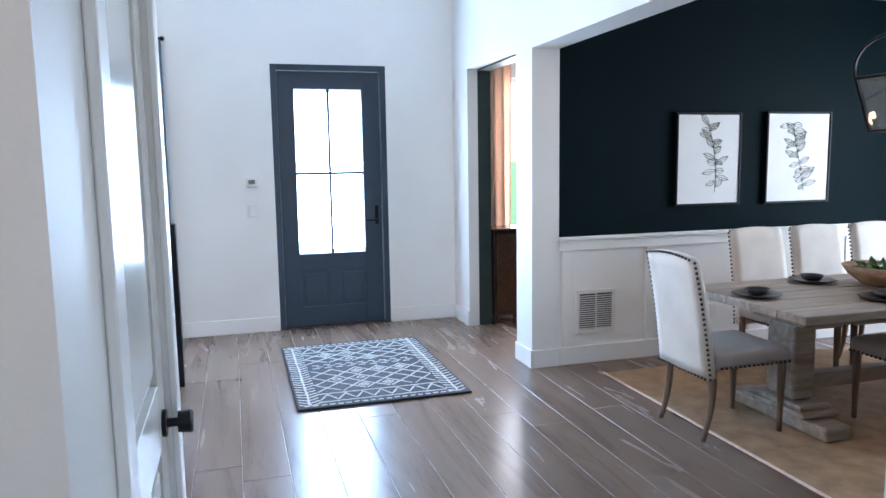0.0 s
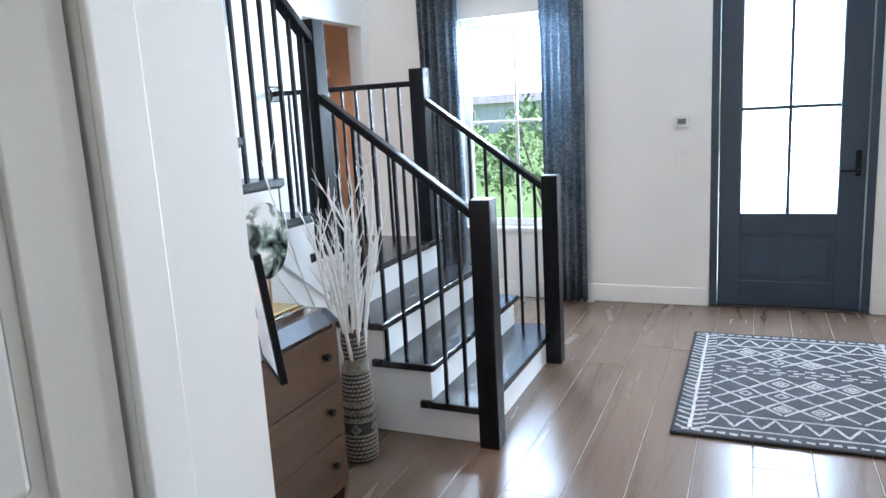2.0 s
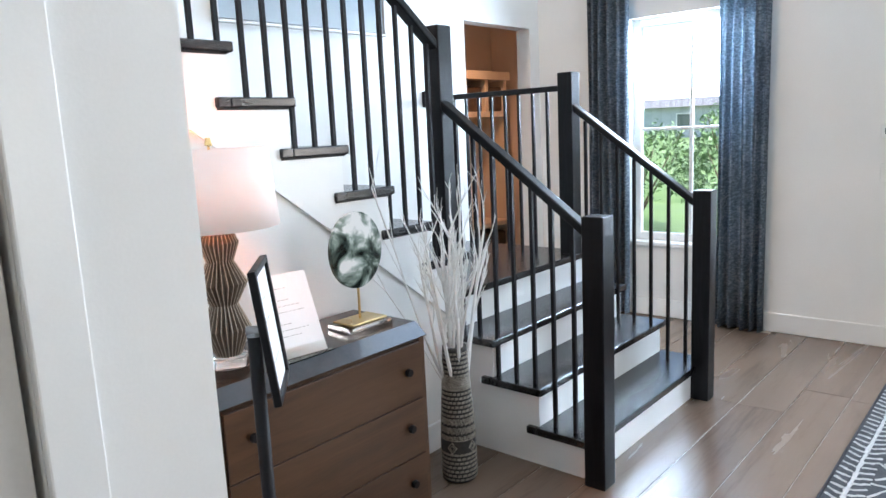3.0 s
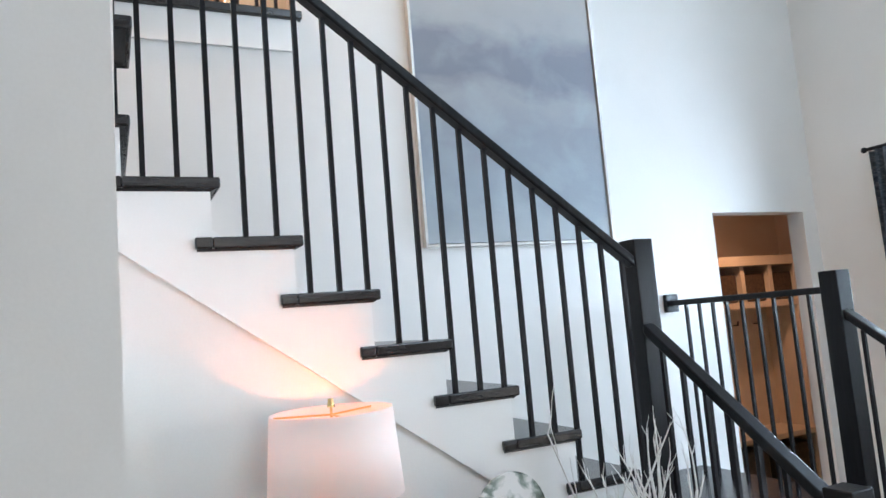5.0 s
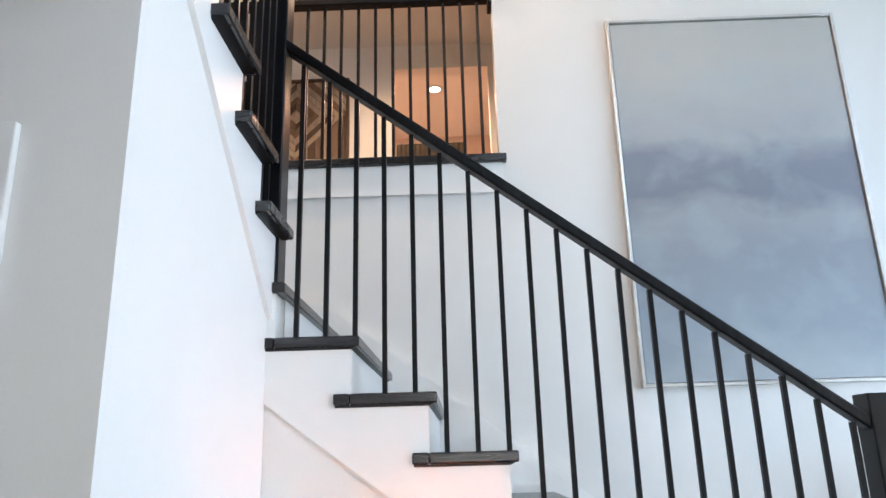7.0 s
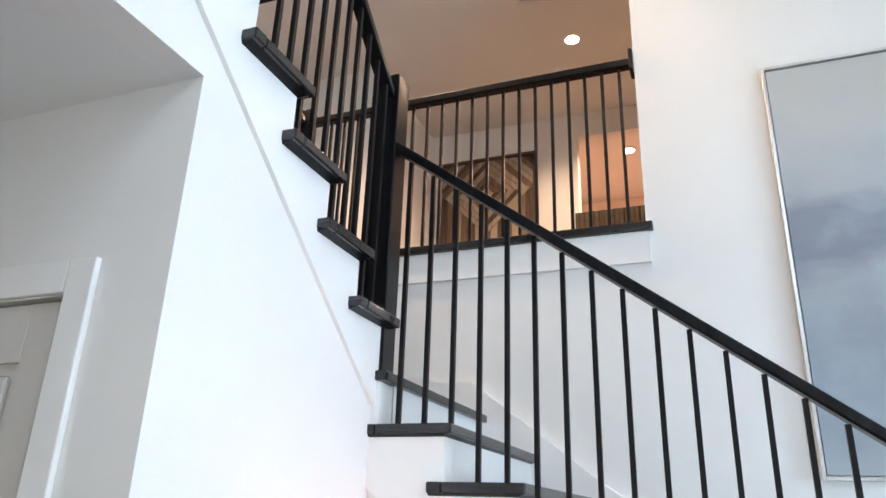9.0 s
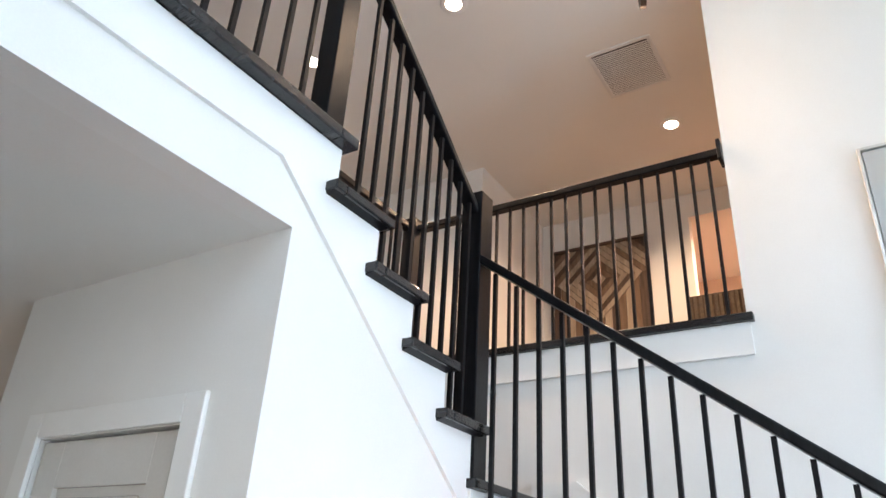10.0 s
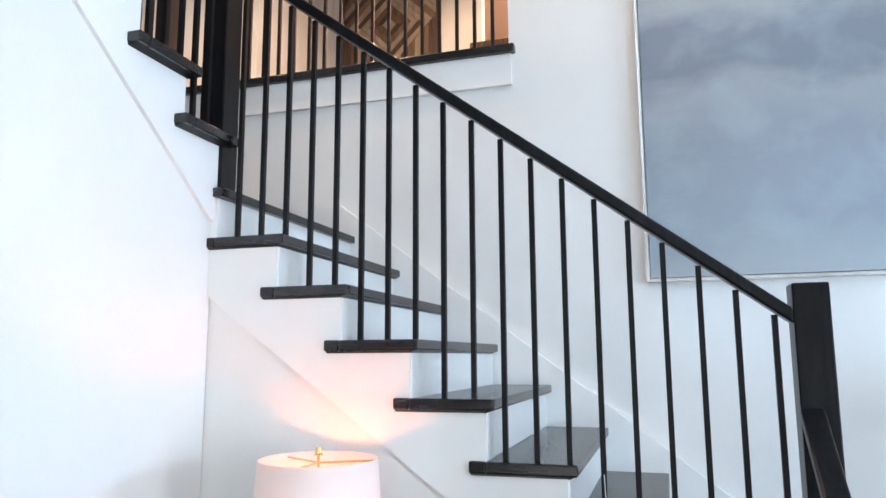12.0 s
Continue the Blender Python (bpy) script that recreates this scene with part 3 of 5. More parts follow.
def handrail(rail, p, q, w=0.062, h=0.046):
    bm = bmesh.new()
    bar(bm, p, q, w, h)
    bmesh.ops.bevel(bm, geom=list(bm.edges), offset=0.007, segments=2, affect="EDGES", profile=0.5)
    bmesh.ops.recalc_face_normals(bm, faces=bm.faces)
    return part("handrail", bm, BLACKWOOD, rail)


RAILS = "stair railings"
near = thing("stair_railing", (0.79, 1.91, 0), "black railing with square newels beside the lower steps", "railing", RAILS)
newel(near, 0.788, 1.912, 0, 1.18)
newel(near, -0.075, 1.965, 4 * R, 2.036)
handrail(near, (-0.03, 1.945, 1.668), (0.745, 1.93, 1.098))
for i in range(6):
    x = 0.13 + 0.104 * i
    k = 3 if x < F1[2] - 0.03 else (2 if x < F1[1] - 0.02 else 1)
    baluster(near, x, 1.95, k * R, 1.668 - (x + 0.03) * 0.7355 - 0.03)
baluster(near, 0.03, 1.95, 3 * R, 1.668 - 0.06 * 0.7355 - 0.03)

far = thing("stair_railing", (0.78, 3.12, 0), "black railing on the window side of the lower steps and landing", "railing", RAILS)
newel(far, 0.78, 3.12, 0, 1.17)
newel(far, -0.066, 3.154, 4 * R, 1.856)
handrail(far, (-0.02, 3.15, 1.645), (0.735, 3.13, 1.095))
for i in range(7):
    x = 0.05 + 0.1035 * i
    k = 3 if x < F1[2] - 0.03 else (2 if x < F1[1] - 0.02 else 1)
    baluster(far, x, 3.145, k * R, 1.645 - (x + 0.02) * 0.728 - 0.03)
handrail(far, (-0.115, 3.15, 1.765), (XL + 0.03, 3.15, 1.765), 0.05, 0.034)
part("rosette", box((XL + 0.001, 3.10, 1.71), (XL + 0.03, 3.20, 1.82), 0.006, 2), BLACKWOOD, far, "square black wall rosette")
for i in range(9):
    baluster(far, -0.215 - 0.106 * i, 3.15, 4 * R, 1.755)

mid = thing("stair_railing", (-0.06, 1.0, 0.9), "black railing along the second flight", "railing", RAILS)
handrail(mid, (-0.06, 1.915, 1.944), (-0.06, 0.0, 3.388))
for i in range(19):
    y = 0.07 + 0.1 * i
    k = max(j for j in range(9) if y < F2[j] - 0.004)
    baluster(mid, -0.06, y, (k + 5) * R, 1.944 + (1.915 - y) * 0.754 - 0.03)

top = thing("stair_railing", (-0.08, -0.05, 13 * R), "black railing along the upper flight and upper floor", "railing", RAILS)
newel(top, -0.08, -0.045, 13 * R, 3.73, 0.105)
newel(top, 0.958, -0.045, UP + Z3 + 0.003, 4.62, 0.09)
handrail(top, (-0.03, -0.04, 3.635), (0.92, -0.04, 4.378))
for i in range(10):
    x = 0.02 + 0.0835 * i
    k = max(j for j in range(5) if x > F3[j] + 0.004)
    baluster(top, x, -0.03, (k + 14) * R + Z3, 3.635 + (x + 0.03) * 0.782 - 0.03)
handrail(top, (0.995, -0.04, 4.40), (XR - 0.01, -0.04, 4.40))
for i in range(21):
    baluster(top, 1.10 + 0.103 * i, -0.03, UP + Z3 + 0.003, 4.38)

balc = thing("stair_railing", (XL, -0.2, UP), "black balcony railing of the upper hall", "railing", RAILS)
handrail(balc, (XL - 0.01, 0.85, 4.385), (XL - 0.01, -1.19, 4.385))
part("rosette", box((XL - 0.07, 0.845, 4.32), (XL + 0.05, 0.868, 4.45), 0.006, 2), BLACKWOOD, balc, "square black wall rosette")
newel(balc, XL - 0.01, -1.245, UP + 0.003, 4.47, 0.1)
for i in range(20):
    baluster(balc, XL - 0.01, 0.785 - 0.0965 * i, UP + 0.003, 4.365)
handrail(balc, (XL + 0.045, -1.245, 4.385), (1.9, -1.245, 4.385))
for i in range(20):
    baluster(balc, XL + 0.13 + 0.1 * i, -1.245, UP + 0.003, 4.365)

# ---- front door ----
door = thing("front_door", (2.14, YF + 0.05, 0), "slate blue front door with four panes of glass, closed", "door", "", "structure")
door.name = "door_1"
ORIGIN[door.name] = Vector((2.14, YF + 0.05, 0))
bm = bmesh.new()
cube(bm, (1.602, YF + 0.004, 0), (1.655, YF + 0.12, 2.487), 0.004)
cube(bm, (2.623, YF + 0.004, 0), (2.676, YF + 0.12, 2.487), 0.004)
cube(bm, (1.656, YF + 0.004, 2.435), (2.622, YF + 0.12, 2.487), 0.004)
part("door_frame", bm, DOORBLUE, door)
dy0, dy1 = YF + 0.05, YF + 0.095
bm = bmesh.new()
for lo, hi in (((1.66, dy0, 0.012), (1.812, dy1, 2.43)), ((2.448, dy0, 0.012), (2.618, dy1, 2.43)), ((1.812, dy0, 2.269), (2.448, dy1, 2.43)),
               ((1.812, dy0, 0.56), (2.448, dy1, 0.712)), ((1.812, dy0, 0.012), (2.448, dy1, 0.20)), ((2.08, dy0, 0.20), (2.18, dy1, 0.56))):
    cube(bm, lo, hi, 0.003)
part("door_leaf", bm, DOORBLUE, door)
for a, b in ((1.812, 2.08), (2.18, 2.448)):
    bm = box((a, dy0 + 0.012, 0.20), (b, dy1 - 0.012, 0.56))
    cube(bm, (a + 0.04, dy0 + 0.004, 0.24), (b - 0.04, dy0 + 0.014, 0.52), 0.004)
    part("door_panel", bm, DOORBLUE, door)
bm = bmesh.new()
cube(bm, (2.118, dy0 + 0.006, 0.712), (2.142, dy1 - 0.006, 2.269), 0.003)
cube(bm, (1.812, dy0 + 0.008, 1.468), (2.448, dy1 - 0.008, 1.492), 0.003)
part("glazing_bar", bm, DOORBLUE, door)
for a, b in ((1.814, 2.117), (2.143, 2.446)):
    for c, d in ((0.714, 1.466), (1.494, 2.267)):
        g = part("pane", box((a, dy0 + 0.02, c), (b, dy0 + 0.026, d)), GLASS, door, "clear glass pane")
        g.visible_shadow = False
bm = bmesh.new()
cube(bm, (2.55, dy0 - 0.012, 0.98), (2.585, dy0, 1.16), 0.004)
rod(bm, (2.567, dy0 - 0.055, 1.02), (2.567, dy0 - 0.01, 1.02), 0.012)
rod(bm, (2.567, dy0 - 0.05, 1.02), (2.45, dy0 - 0.05, 1.02), 0.009)
part("door_handle", bm, IRON, door)
setting("threshold", box((1.60, YF - 0.02, 0.002), (2.678, YF + 0.13, 0.012), 0.003), WALNUT_DARK, "dark wooden door threshold", "threshold")

# ---- window with sill and curtains ----
win = thing("window_frame", (0.08, YF + 0.1, 0.6), "white window with glazing bars and a deep sill", "window", "", "structure")
win.name = "window_1"
ORIGIN[win.name] = Vector((0.08, YF + 0.1, 0.6))
bm = bmesh.new()
wy0, wy1 = YF + 0.075, YF + 0.13
for lo, hi in (((-0.38, wy0, 0.6), (-0.32, wy1, 2.32)), ((0.48, wy0, 0.6), (0.54, wy1, 2.32)), ((-0.32, wy0, 2.26), (0.48, wy1, 2.32)), ((-0.32, wy0, 0.6), (0.48, wy1, 0.66))):
    cube(bm, lo, hi, 0.004)
part("window_frame", bm, TRIM, win)
bm = bmesh.new()
cube(bm, (0.068, wy0 + 0.01, 0.66), (0.092, wy1 - 0.01, 2.26), 0.003)
cube(bm, (-0.32, wy0 + 0.013, 1.468), (0.48, wy1 - 0.013, 1.49), 0.003)
part("glazing_bar", bm, TRIM, win)
for a, b in ((-0.318, 0.066), (0.094, 0.478)):
    for c, d in ((0.662, 1.466), (1.492, 2.258)):
        g = part("pane", box((a, wy0 + 0.024, c), (b, wy0 + 0.030, d)), GLASS, win, "clear glass pane")
        g.visible_shadow = False
part("window_sill", box((-0.42, YF - 0.03, 0.565), (0.58, YF + 0.074, 0.599), 0.006, 2), TRIM, win, "white painted window sill")

rodset = thing("curtain_rod", (0.0, YF - 0.09, 2.66), "thin black curtain rod above the foyer window", "curtain rod")
bm = bmesh.new()
rod(bm, (-0.72, YF - 0.09, 2.665), (0.70, YF - 0.09, 2.665), 0.012, steps=12)
part("pole", bm, IRON, rodset, smooth=True)
for x in (-0.66, 0.66):
    bm = bmesh.new()
    rod(bm, (x, YF - 0.09, 2.665), (x, YF, 2.665), 0.008)
    part("bracket", bm, IRON, rodset)
for x in (-0.725, 0.705):
    bm = bmesh.new()
    bmesh.ops.create_uvsphere(bm, u_segments=12, v_segments=8, radius=0.02, matrix=Matrix.Translation((x, YF - 0.09, 2.665)))
    part("finial", bm, IRON, rodset, smooth=True)


def curtain(x0, x1, y, z0, z1, folds, material, label, name="curtain", seed=1):
    """A pleated cloth with thickness; pleats loosen towards the hem."""
    rnd = random.Random(seed)
    ph = [rnd.uniform(-0.5, 0.5) for _ in range(folds + 2)]
    bm = bmesh.new()
    nu, nv = folds * 10, 14
    grid = []
    for j in range(nv + 1):
        v = j / nv
        row = []
        for i in range(nu + 1):
            u = i / nu
            f = u * folds
            amp = 0.036 + 0.010 * v + 0.008 * math.sin(5 * u + 3 * v)
            w = math.sin(2 * math.pi * f + ph[int(f)] * 0.6 * v)
            x = x0 + (x1 - x0) * u + 0.008 * math.sin(9 * u + 2.5 * v)
            row.append(bm.verts.new((x, y + amp * w + 0.010 * math.sin(11 * u + 4 * v), z1 + (z0 - z1) * v)))
        grid.append(row)
    for j in range(nv):
        for i in range(nu):
            bm.faces.new((grid[j][i], grid[j][i + 1], grid[j + 1][i + 1], grid[j + 1][i]))
    bmesh.ops.solidify(bm, geom=bm.faces[:], thickness=0.004)
    bmesh.ops.recalc_face_normals(bm, faces=bm.faces)
    ob = part(name, bm, material, None, "", True)
    return tagged(ob, label, "curtain", "")


curtain(-0.70, -0.335, YF - 0.085, 0.012, 2.652, 5, CURTAIN, "slate grey woven curtain, drawn open beside the window", seed=1)
curtain(0.335, 0.69, YF - 0.085, 0.012, 2.652, 5, CURTAIN, "slate grey woven curtain, gathered beside the window wall", seed=2)

# ---- hallway door ----
hd = thing("hall_door", (XE, -0.68, 0), "white two-panel hallway door, closed, with black knob", "door", "", "structure")
hd.name = "door_2"
ORIGIN[hd.name] = Vector((XE, -0.68, 0))
bm = bmesh.new()
dx0, dx1 = XE - 0.05, XE - 0.012
ya, yb = -1.035, -0.332
for lo, hi in (((dx0, ya, 0.012), (dx1, ya + 0.12, 2.438)), ((dx0, yb - 0.12, 0.012), (dx1, yb, 2.438)), ((dx0, ya + 0.12, 2.29), (dx1, yb - 0.12, 2.438)),
               ((dx0, ya + 0.12, 0.012), (dx1, yb - 0.12, 0.22)), ((dx0, ya + 0.12, 0.90), (dx1, yb - 0.12, 1.06))):
    cube(bm, lo, hi, 0.002)
part("door_leaf", bm, DOORP, hd)
for z0, z1 in ((0.22, 0.90), (1.06, 2.29)):
    bm = box((dx0 + 0.01, ya + 0.12, z0), (dx1 - 0.016, yb - 0.12, z1))
    c0 = (dx1 - 0.017, ya + 0.15, z0 + 0.03)
    c1 = (dx1 - 0.004, yb - 0.15, z1 - 0.03)
    cube(bm, c0, c1, 0.010, 2)
    part("door_panel", bm, DOORP, hd)
bm = bmesh.new()
cube(bm, (XE, yb + 0.012, 0), (XE + 0.018, yb + 0.098, 2.535), 0.004, 2)
cube(bm, (XE, ya - 0.098, 0), (XE + 0.018, ya - 0.012, 2.535), 0.004, 2)
cube(bm, (XE, ya - 0.010, 2.450), (XE + 0.018, yb + 0.010, 2.535), 0.004, 2)
part("door_casing", bm, TRIM, hd)
bm = bmesh.new()
kz, ky = 0.95, -0.40
rod(bm, (dx1, ky, kz), (dx1 + 0.010, ky, kz), 0.033, steps=24)
rod(bm, (dx1 + 0.008, ky, kz), (dx1 + 0.040, ky, kz), 0.011, steps=16)
rod(bm, (dx1 + 0.036, ky, kz), (dx1 + 0.066, ky, kz), 0.026, 0.029, steps=24)
rod(bm, (dx1 + 0.066, ky, kz), (dx1 + 0.070, ky, kz), 0.029, 0.024, steps=24)
part("door_knob", bm, IRON, hd, "round black door knob")

# ---- baseboards ----


def baseboard(name, lo, hi):
    bm = bmesh.new()
    cube(bm, lo, hi, 0.004, 2)
    setting(name, bm, TRIM, "tall white painted baseboard", "baseboard")


BH = 0.14
baseboard("baseboard_front_a", (XL + 0.016, YF - 0.016, 0), (1.59, YF, BH))
baseboard("baseboard_front_b", (2.69, YF - 0.016, 0), (XR, YF, BH))
baseboard("baseboard_right_a", (XR - 0.016, 4.17, 0), (XR, YF - 0.018, BH))
baseboard("baseboard_right_b", (XR - 0.016, 2.664, 0), (XR, 2.98, BH))
baseboard("baseboard_jamb", (XR - 0.014, 2.664, 0), (XR + 0.222, 2.679, BH))
baseboard("baseboard_left_a", (XL, 3.275, 0), (XL + 0.016, 3.604, BH))
baseboard("baseboard_left_b", (XL, 4.483, 0), (XL + 0.016, YF - 0.018, BH))
baseboard("baseboard_stair_side", (-0.034, 0.0, 0), (-0.018, 1.918, BH))
baseboard("baseboard_stair", (0.0, YW, 0), (XE, YW + 0.016, BH))
baseboard("baseboard_hall", (XE, -0.23, 0), (XE + 0.014, YW, BH))
baseboard("baseboard_right_c", (XR - 0.016, -4.6, 0), (XR, -0.39, BH))

# ---- thermostat and switch ----
th = thing("thermostat", (1.397, YF, 1.415), "small white wall thermostat with grey display", "thermostat")
part("body", box((1.345, YF - 0.024, 1.37), (1.449, YF, 1.46), 0.006, 2), PLASTIC, th)
part("display", box((1.368, YF - 0.027, 1.395), (1.426, YF - 0.0242, 1.435), 0.002), GREYPL, th, "grey display")
sw = thing("light_switch", (1.40, YF, 1.15), "white double light switch plate on the wall", "light switch")
part("plate", box((1.35, YF - 0.007, 1.09), (1.45, YF, 1.21), 0.003), PLASTIC, sw)
for x in (1.365, 1.405):
    part("rocker", box((x, YF - 0.012, 1.115), (x + 0.03, YF - 0.0072, 1.185), 0.002), PLASTIC, sw)

# ---- patterned rug ----
rug = thing("area_rug", (2.14, 3.08, 0), "charcoal rug with ivory diamond lattice on the foyer floor", "rug")
rx0, rx1, ry0, ry1 = 1.555, 2.728, 2.266, 3.889
part("rug_field", box((rx0 + 0.012, ry0 + 0.012, 0.004), (rx1 - 0.012, ry1 - 0.012, 0.017), 0.004, 2), RUGBASE, rug)
bm = bmesh.new()
for lo, hi in (((rx0, ry0, 0.004), (rx1, ry0 + 0.0118, 0.016)), ((rx0, ry1 - 0.0118, 0.004), (rx1, ry1, 0.016)),
               ((rx0, ry0 + 0.012, 0.004), (rx0 + 0.0118, ry1 - 0.012, 0.016)), ((rx1 - 0.0118, ry0 + 0.012, 0.004), (rx1, ry1 - 0.012, 0.016))):
    cube(bm, lo, hi, 0.003)
part("binding", bm, RUGEDGE, rug)


def strand(bm, pts, w, rnd, z=0.017):
    """A hand-knotted line: a low ridge of uneven width."""
    prev = None
    dense = []
    for p, q in zip(pts, pts[1:]):
        n = max(2, int(math.dist(p, q) / 0.022))
        dense += [(p[0] + (q[0] - p[0]) * i / n, p[1] + (q[1] - p[1]) * i / n) for i in range(n)]
    dense.append(pts[-1])
    for i, p in enumerate(dense):
        a, b = dense[max(0, i - 1)], dense[min(len(dense) - 1, i + 1)]
        d = Vector((b[0] - a[0], b[1] - a[1]))
        d = d.normalized() if d.length > 0 else Vector((1, 0))
        nrm = Vector((-d.y, d.x)) * w * rnd.uniform(0.42, 0.78)
        j = Vector((rnd.uniform(-0.0025, 0.0025), rnd.uniform(-0.0025, 0.0025)))
        c = Vector(p) + j
        cur = [bm.verts.new((c.x + nrm.x, c.y + nrm.y, z)), bm.verts.new((c.x, c.y, z + 0.004)), bm.verts.new((c.x - nrm.x, c.y - nrm.y, z))]
        if prev:
            bm.faces.new((prev[0], prev[1], cur[1], cur[0]))
            bm.faces.new((prev[1], prev[2], cur[2], cur[1]))
        prev = cur


rnd = random.Random(5)
bm = bmesh.new()
bx0, bx1, by0, by1 = rx0 + 0.16, rx1 - 0.16, ry0 + 0.10, ry1 - 0.10
nx = 5
cw = (bx1 - bx0) / nx


def lattice(y0, ny, ch_):
    """A band of crossing wavering lines with small diamonds in some of the cells."""
    for k in range(-ny, nx + 1):
        for s in (1, -1):
            pts = []
            for j in range(ny + 1):
                i = k + j if s == 1 else k + ny - j
                if 0 <= i <= nx:
                    pts.append((bx0 + i * cw + rnd.uniform(-0.010, 0.010), y0 + j * ch_ + rnd.uniform(-0.010, 0.010)))
            if len(pts) > 1:
                strand(bm, pts, 0.013, rnd)
    for j in range(ny):
        for i in range(1, nx):
            if rnd.random() < 0.55:
                cx, cy = bx0 + i * cw, y0 + (j + 0.5) * ch_
                for w_ in (0.042, 0.018) if rnd.random() < 0.7 else (0.030,):
                    strand(bm, [(cx - w_, cy), (cx, cy + w_), (cx + w_, cy), (cx, cy - w_), (cx - w_, cy)], 0.010, rnd)


lattice(by0 + 0.21, 3, 0.175)
lattice(by1 - 0.50, 2, 0.150)
for row, y in enumerate((by0 + 0.79, by0 + 0.83, by0 + 0.87)):
    for i in range(9):
        x = bx0 + 0.03 + i * (bx1 - bx0 - 0.06) / 9 + 0.03 * (row % 2)
        strand(bm, [(x, y), (x + 0.055, y + rnd.uniform(-0.008, 0.008))], 0.012, rnd)
for y0 in (by0 + 0.02, by1 - 0.16):
    zig = [(bx0 + (bx1 - bx0) * i / 14, y0 + (0.13 if i % 2 else 0.01)) for i in range(15)]
    strand(bm, zig, 0.012, rnd)
for y in (by0, by0 + 0.165, by1 - 0.165, by1):
    strand(bm, [(bx0 - 0.01, y), (bx1 + 0.01, y)], 0.012, rnd)
for x in (rx0 + 0.085, rx1 - 0.085):
    strand(bm, [(x, ry0 + 0.06), (x, ry1 - 0.06)], 0.015, rnd)
    for i in range(27):
        y = ry0 + 0.05 + i * (ry1 - ry0 - 0.14) / 26
        for s in (-1, 1):
            strand(bm, [(x + s * 0.008, y), (x + s * 0.035, y + 0.012), (x + s * 0.066, y + rnd.uniform(0.022, 0.040))], 0.013, rnd)
for y in (ry0 + 0.045, ry1 - 0.045):
    for i in range(20):
        x = rx0 + 0.05 + i * (rx1 - rx0 - 0.10) / 20
        strand(bm, [(x, y), (x + 0.036, y + rnd.uniform(-0.008, 0.008))], 0.016, rnd)
part("pattern", bm, RUGLINE, rug, "ivory knotted lattice")

# ---- console chest ----
con = thing("chest_of_drawers", (0.20, 0.80, 0), "walnut chest of drawers with dark chamfered top, under the stairs", "chest")
cx0, cx1, cy0, cy1, chh = 0.0, 0.392, 0.342, 1.258, 0.824
CZ = chh
CH = 0.045
prof = [(cx0, 0.08), (cx1 - 0.004, 0.08), (cx1 - 0.004, chh - CH), (cx1 - CH, chh), (cx0, chh)]
bm = prism([(x, z) for x, z in prof], 1, cy0 + 0.03, cy1 - 0.03)
part("body", bm, WALNUT_DARK, con)
LACQ = surface("dark_lacquer_top", (0.030, 0.036, 0.045), (0.045, 0.052, 0.062), 0.16, scale=4, bump=0.01)
LACQ.node_tree.nodes["Principled BSDF"].inputs["Specular IOR Level"].default_value = 0.5
LACQ.node_tree.nodes["Principled BSDF"].inputs["Coat IOR"].default_value = 1.6
LACQ.node_tree.nodes["Principled BSDF"].inputs["Coat Weight"].default_value = 0.35
bm = box((cx0, cy0 - 0.002, chh + 0.0005), (cx1 - CH + 0.002, cy1 + 0.002, chh + 0.006), 0.001)
part("chest_top", bm, WALNUT_DARK, con, "dark walnut top")
bm = prism([(cx1 - CH + 0.0025, chh + 0.0005), (cx1 + 0.010, chh - CH + 0.002), (cx1 + 0.014, chh - CH + 0.006), (cx1 - CH + 0.0025, chh + 0.006)], 1, cy0 - 0.002, cy1 + 0.002)
part("chamfer", bm, LACQ, con, "glossy dark chamfered front edge")
chh += 0.006
for y0, y1 in ((cy0, cy0 + 0.028), (cy1 - 0.028, cy1)):
    bm = prism([(cx0, 0.0), (cx1 - 0.02, 0.0), (cx1, 0.10), (cx1, CZ - CH), (cx1 - CH, CZ - 0.001), (cx0, CZ - 0.001)], 1, y0, y1)
    part("side_panel", bm, WALNUT_DARK if y0 == cy0 else WALNUT, con)
dz = (CZ - CH - 0.010 - 0.10) / 3
for i in range(3):
    z0 = 0.10 + i * dz
    dr = part("drawer", box((cx1 - 0.002, cy0 + 0.030, z0), (cx1 + 0.012, cy1 - 0.030, z0 + dz - 0.005), 0.0012), WALNUT, con, "walnut drawer front")
    for y in (cy0 + 0.117, cy1 - 0.117):
        bm = bmesh.new()
        rod(bm, (cx1 + 0.012, y, z0 + dz * 0.55), (cx1 + 0.026, y, z0 + dz * 0.55), 0.007, steps=12)
        rod(bm, (cx1 + 0.024, y, z0 + dz * 0.55), (cx1 + 0.036, y, z0 + dz * 0.55), 0.016, 0.014, steps=16)
        part("knob", bm, IRON, dr, "small black knob")
part("plinth", box((cx0 + 0.02, cy0 + 0.03, 0.0), (cx1 - 0.05, cy1 - 0.03, 0.078)), WALNUT_DARK, con)

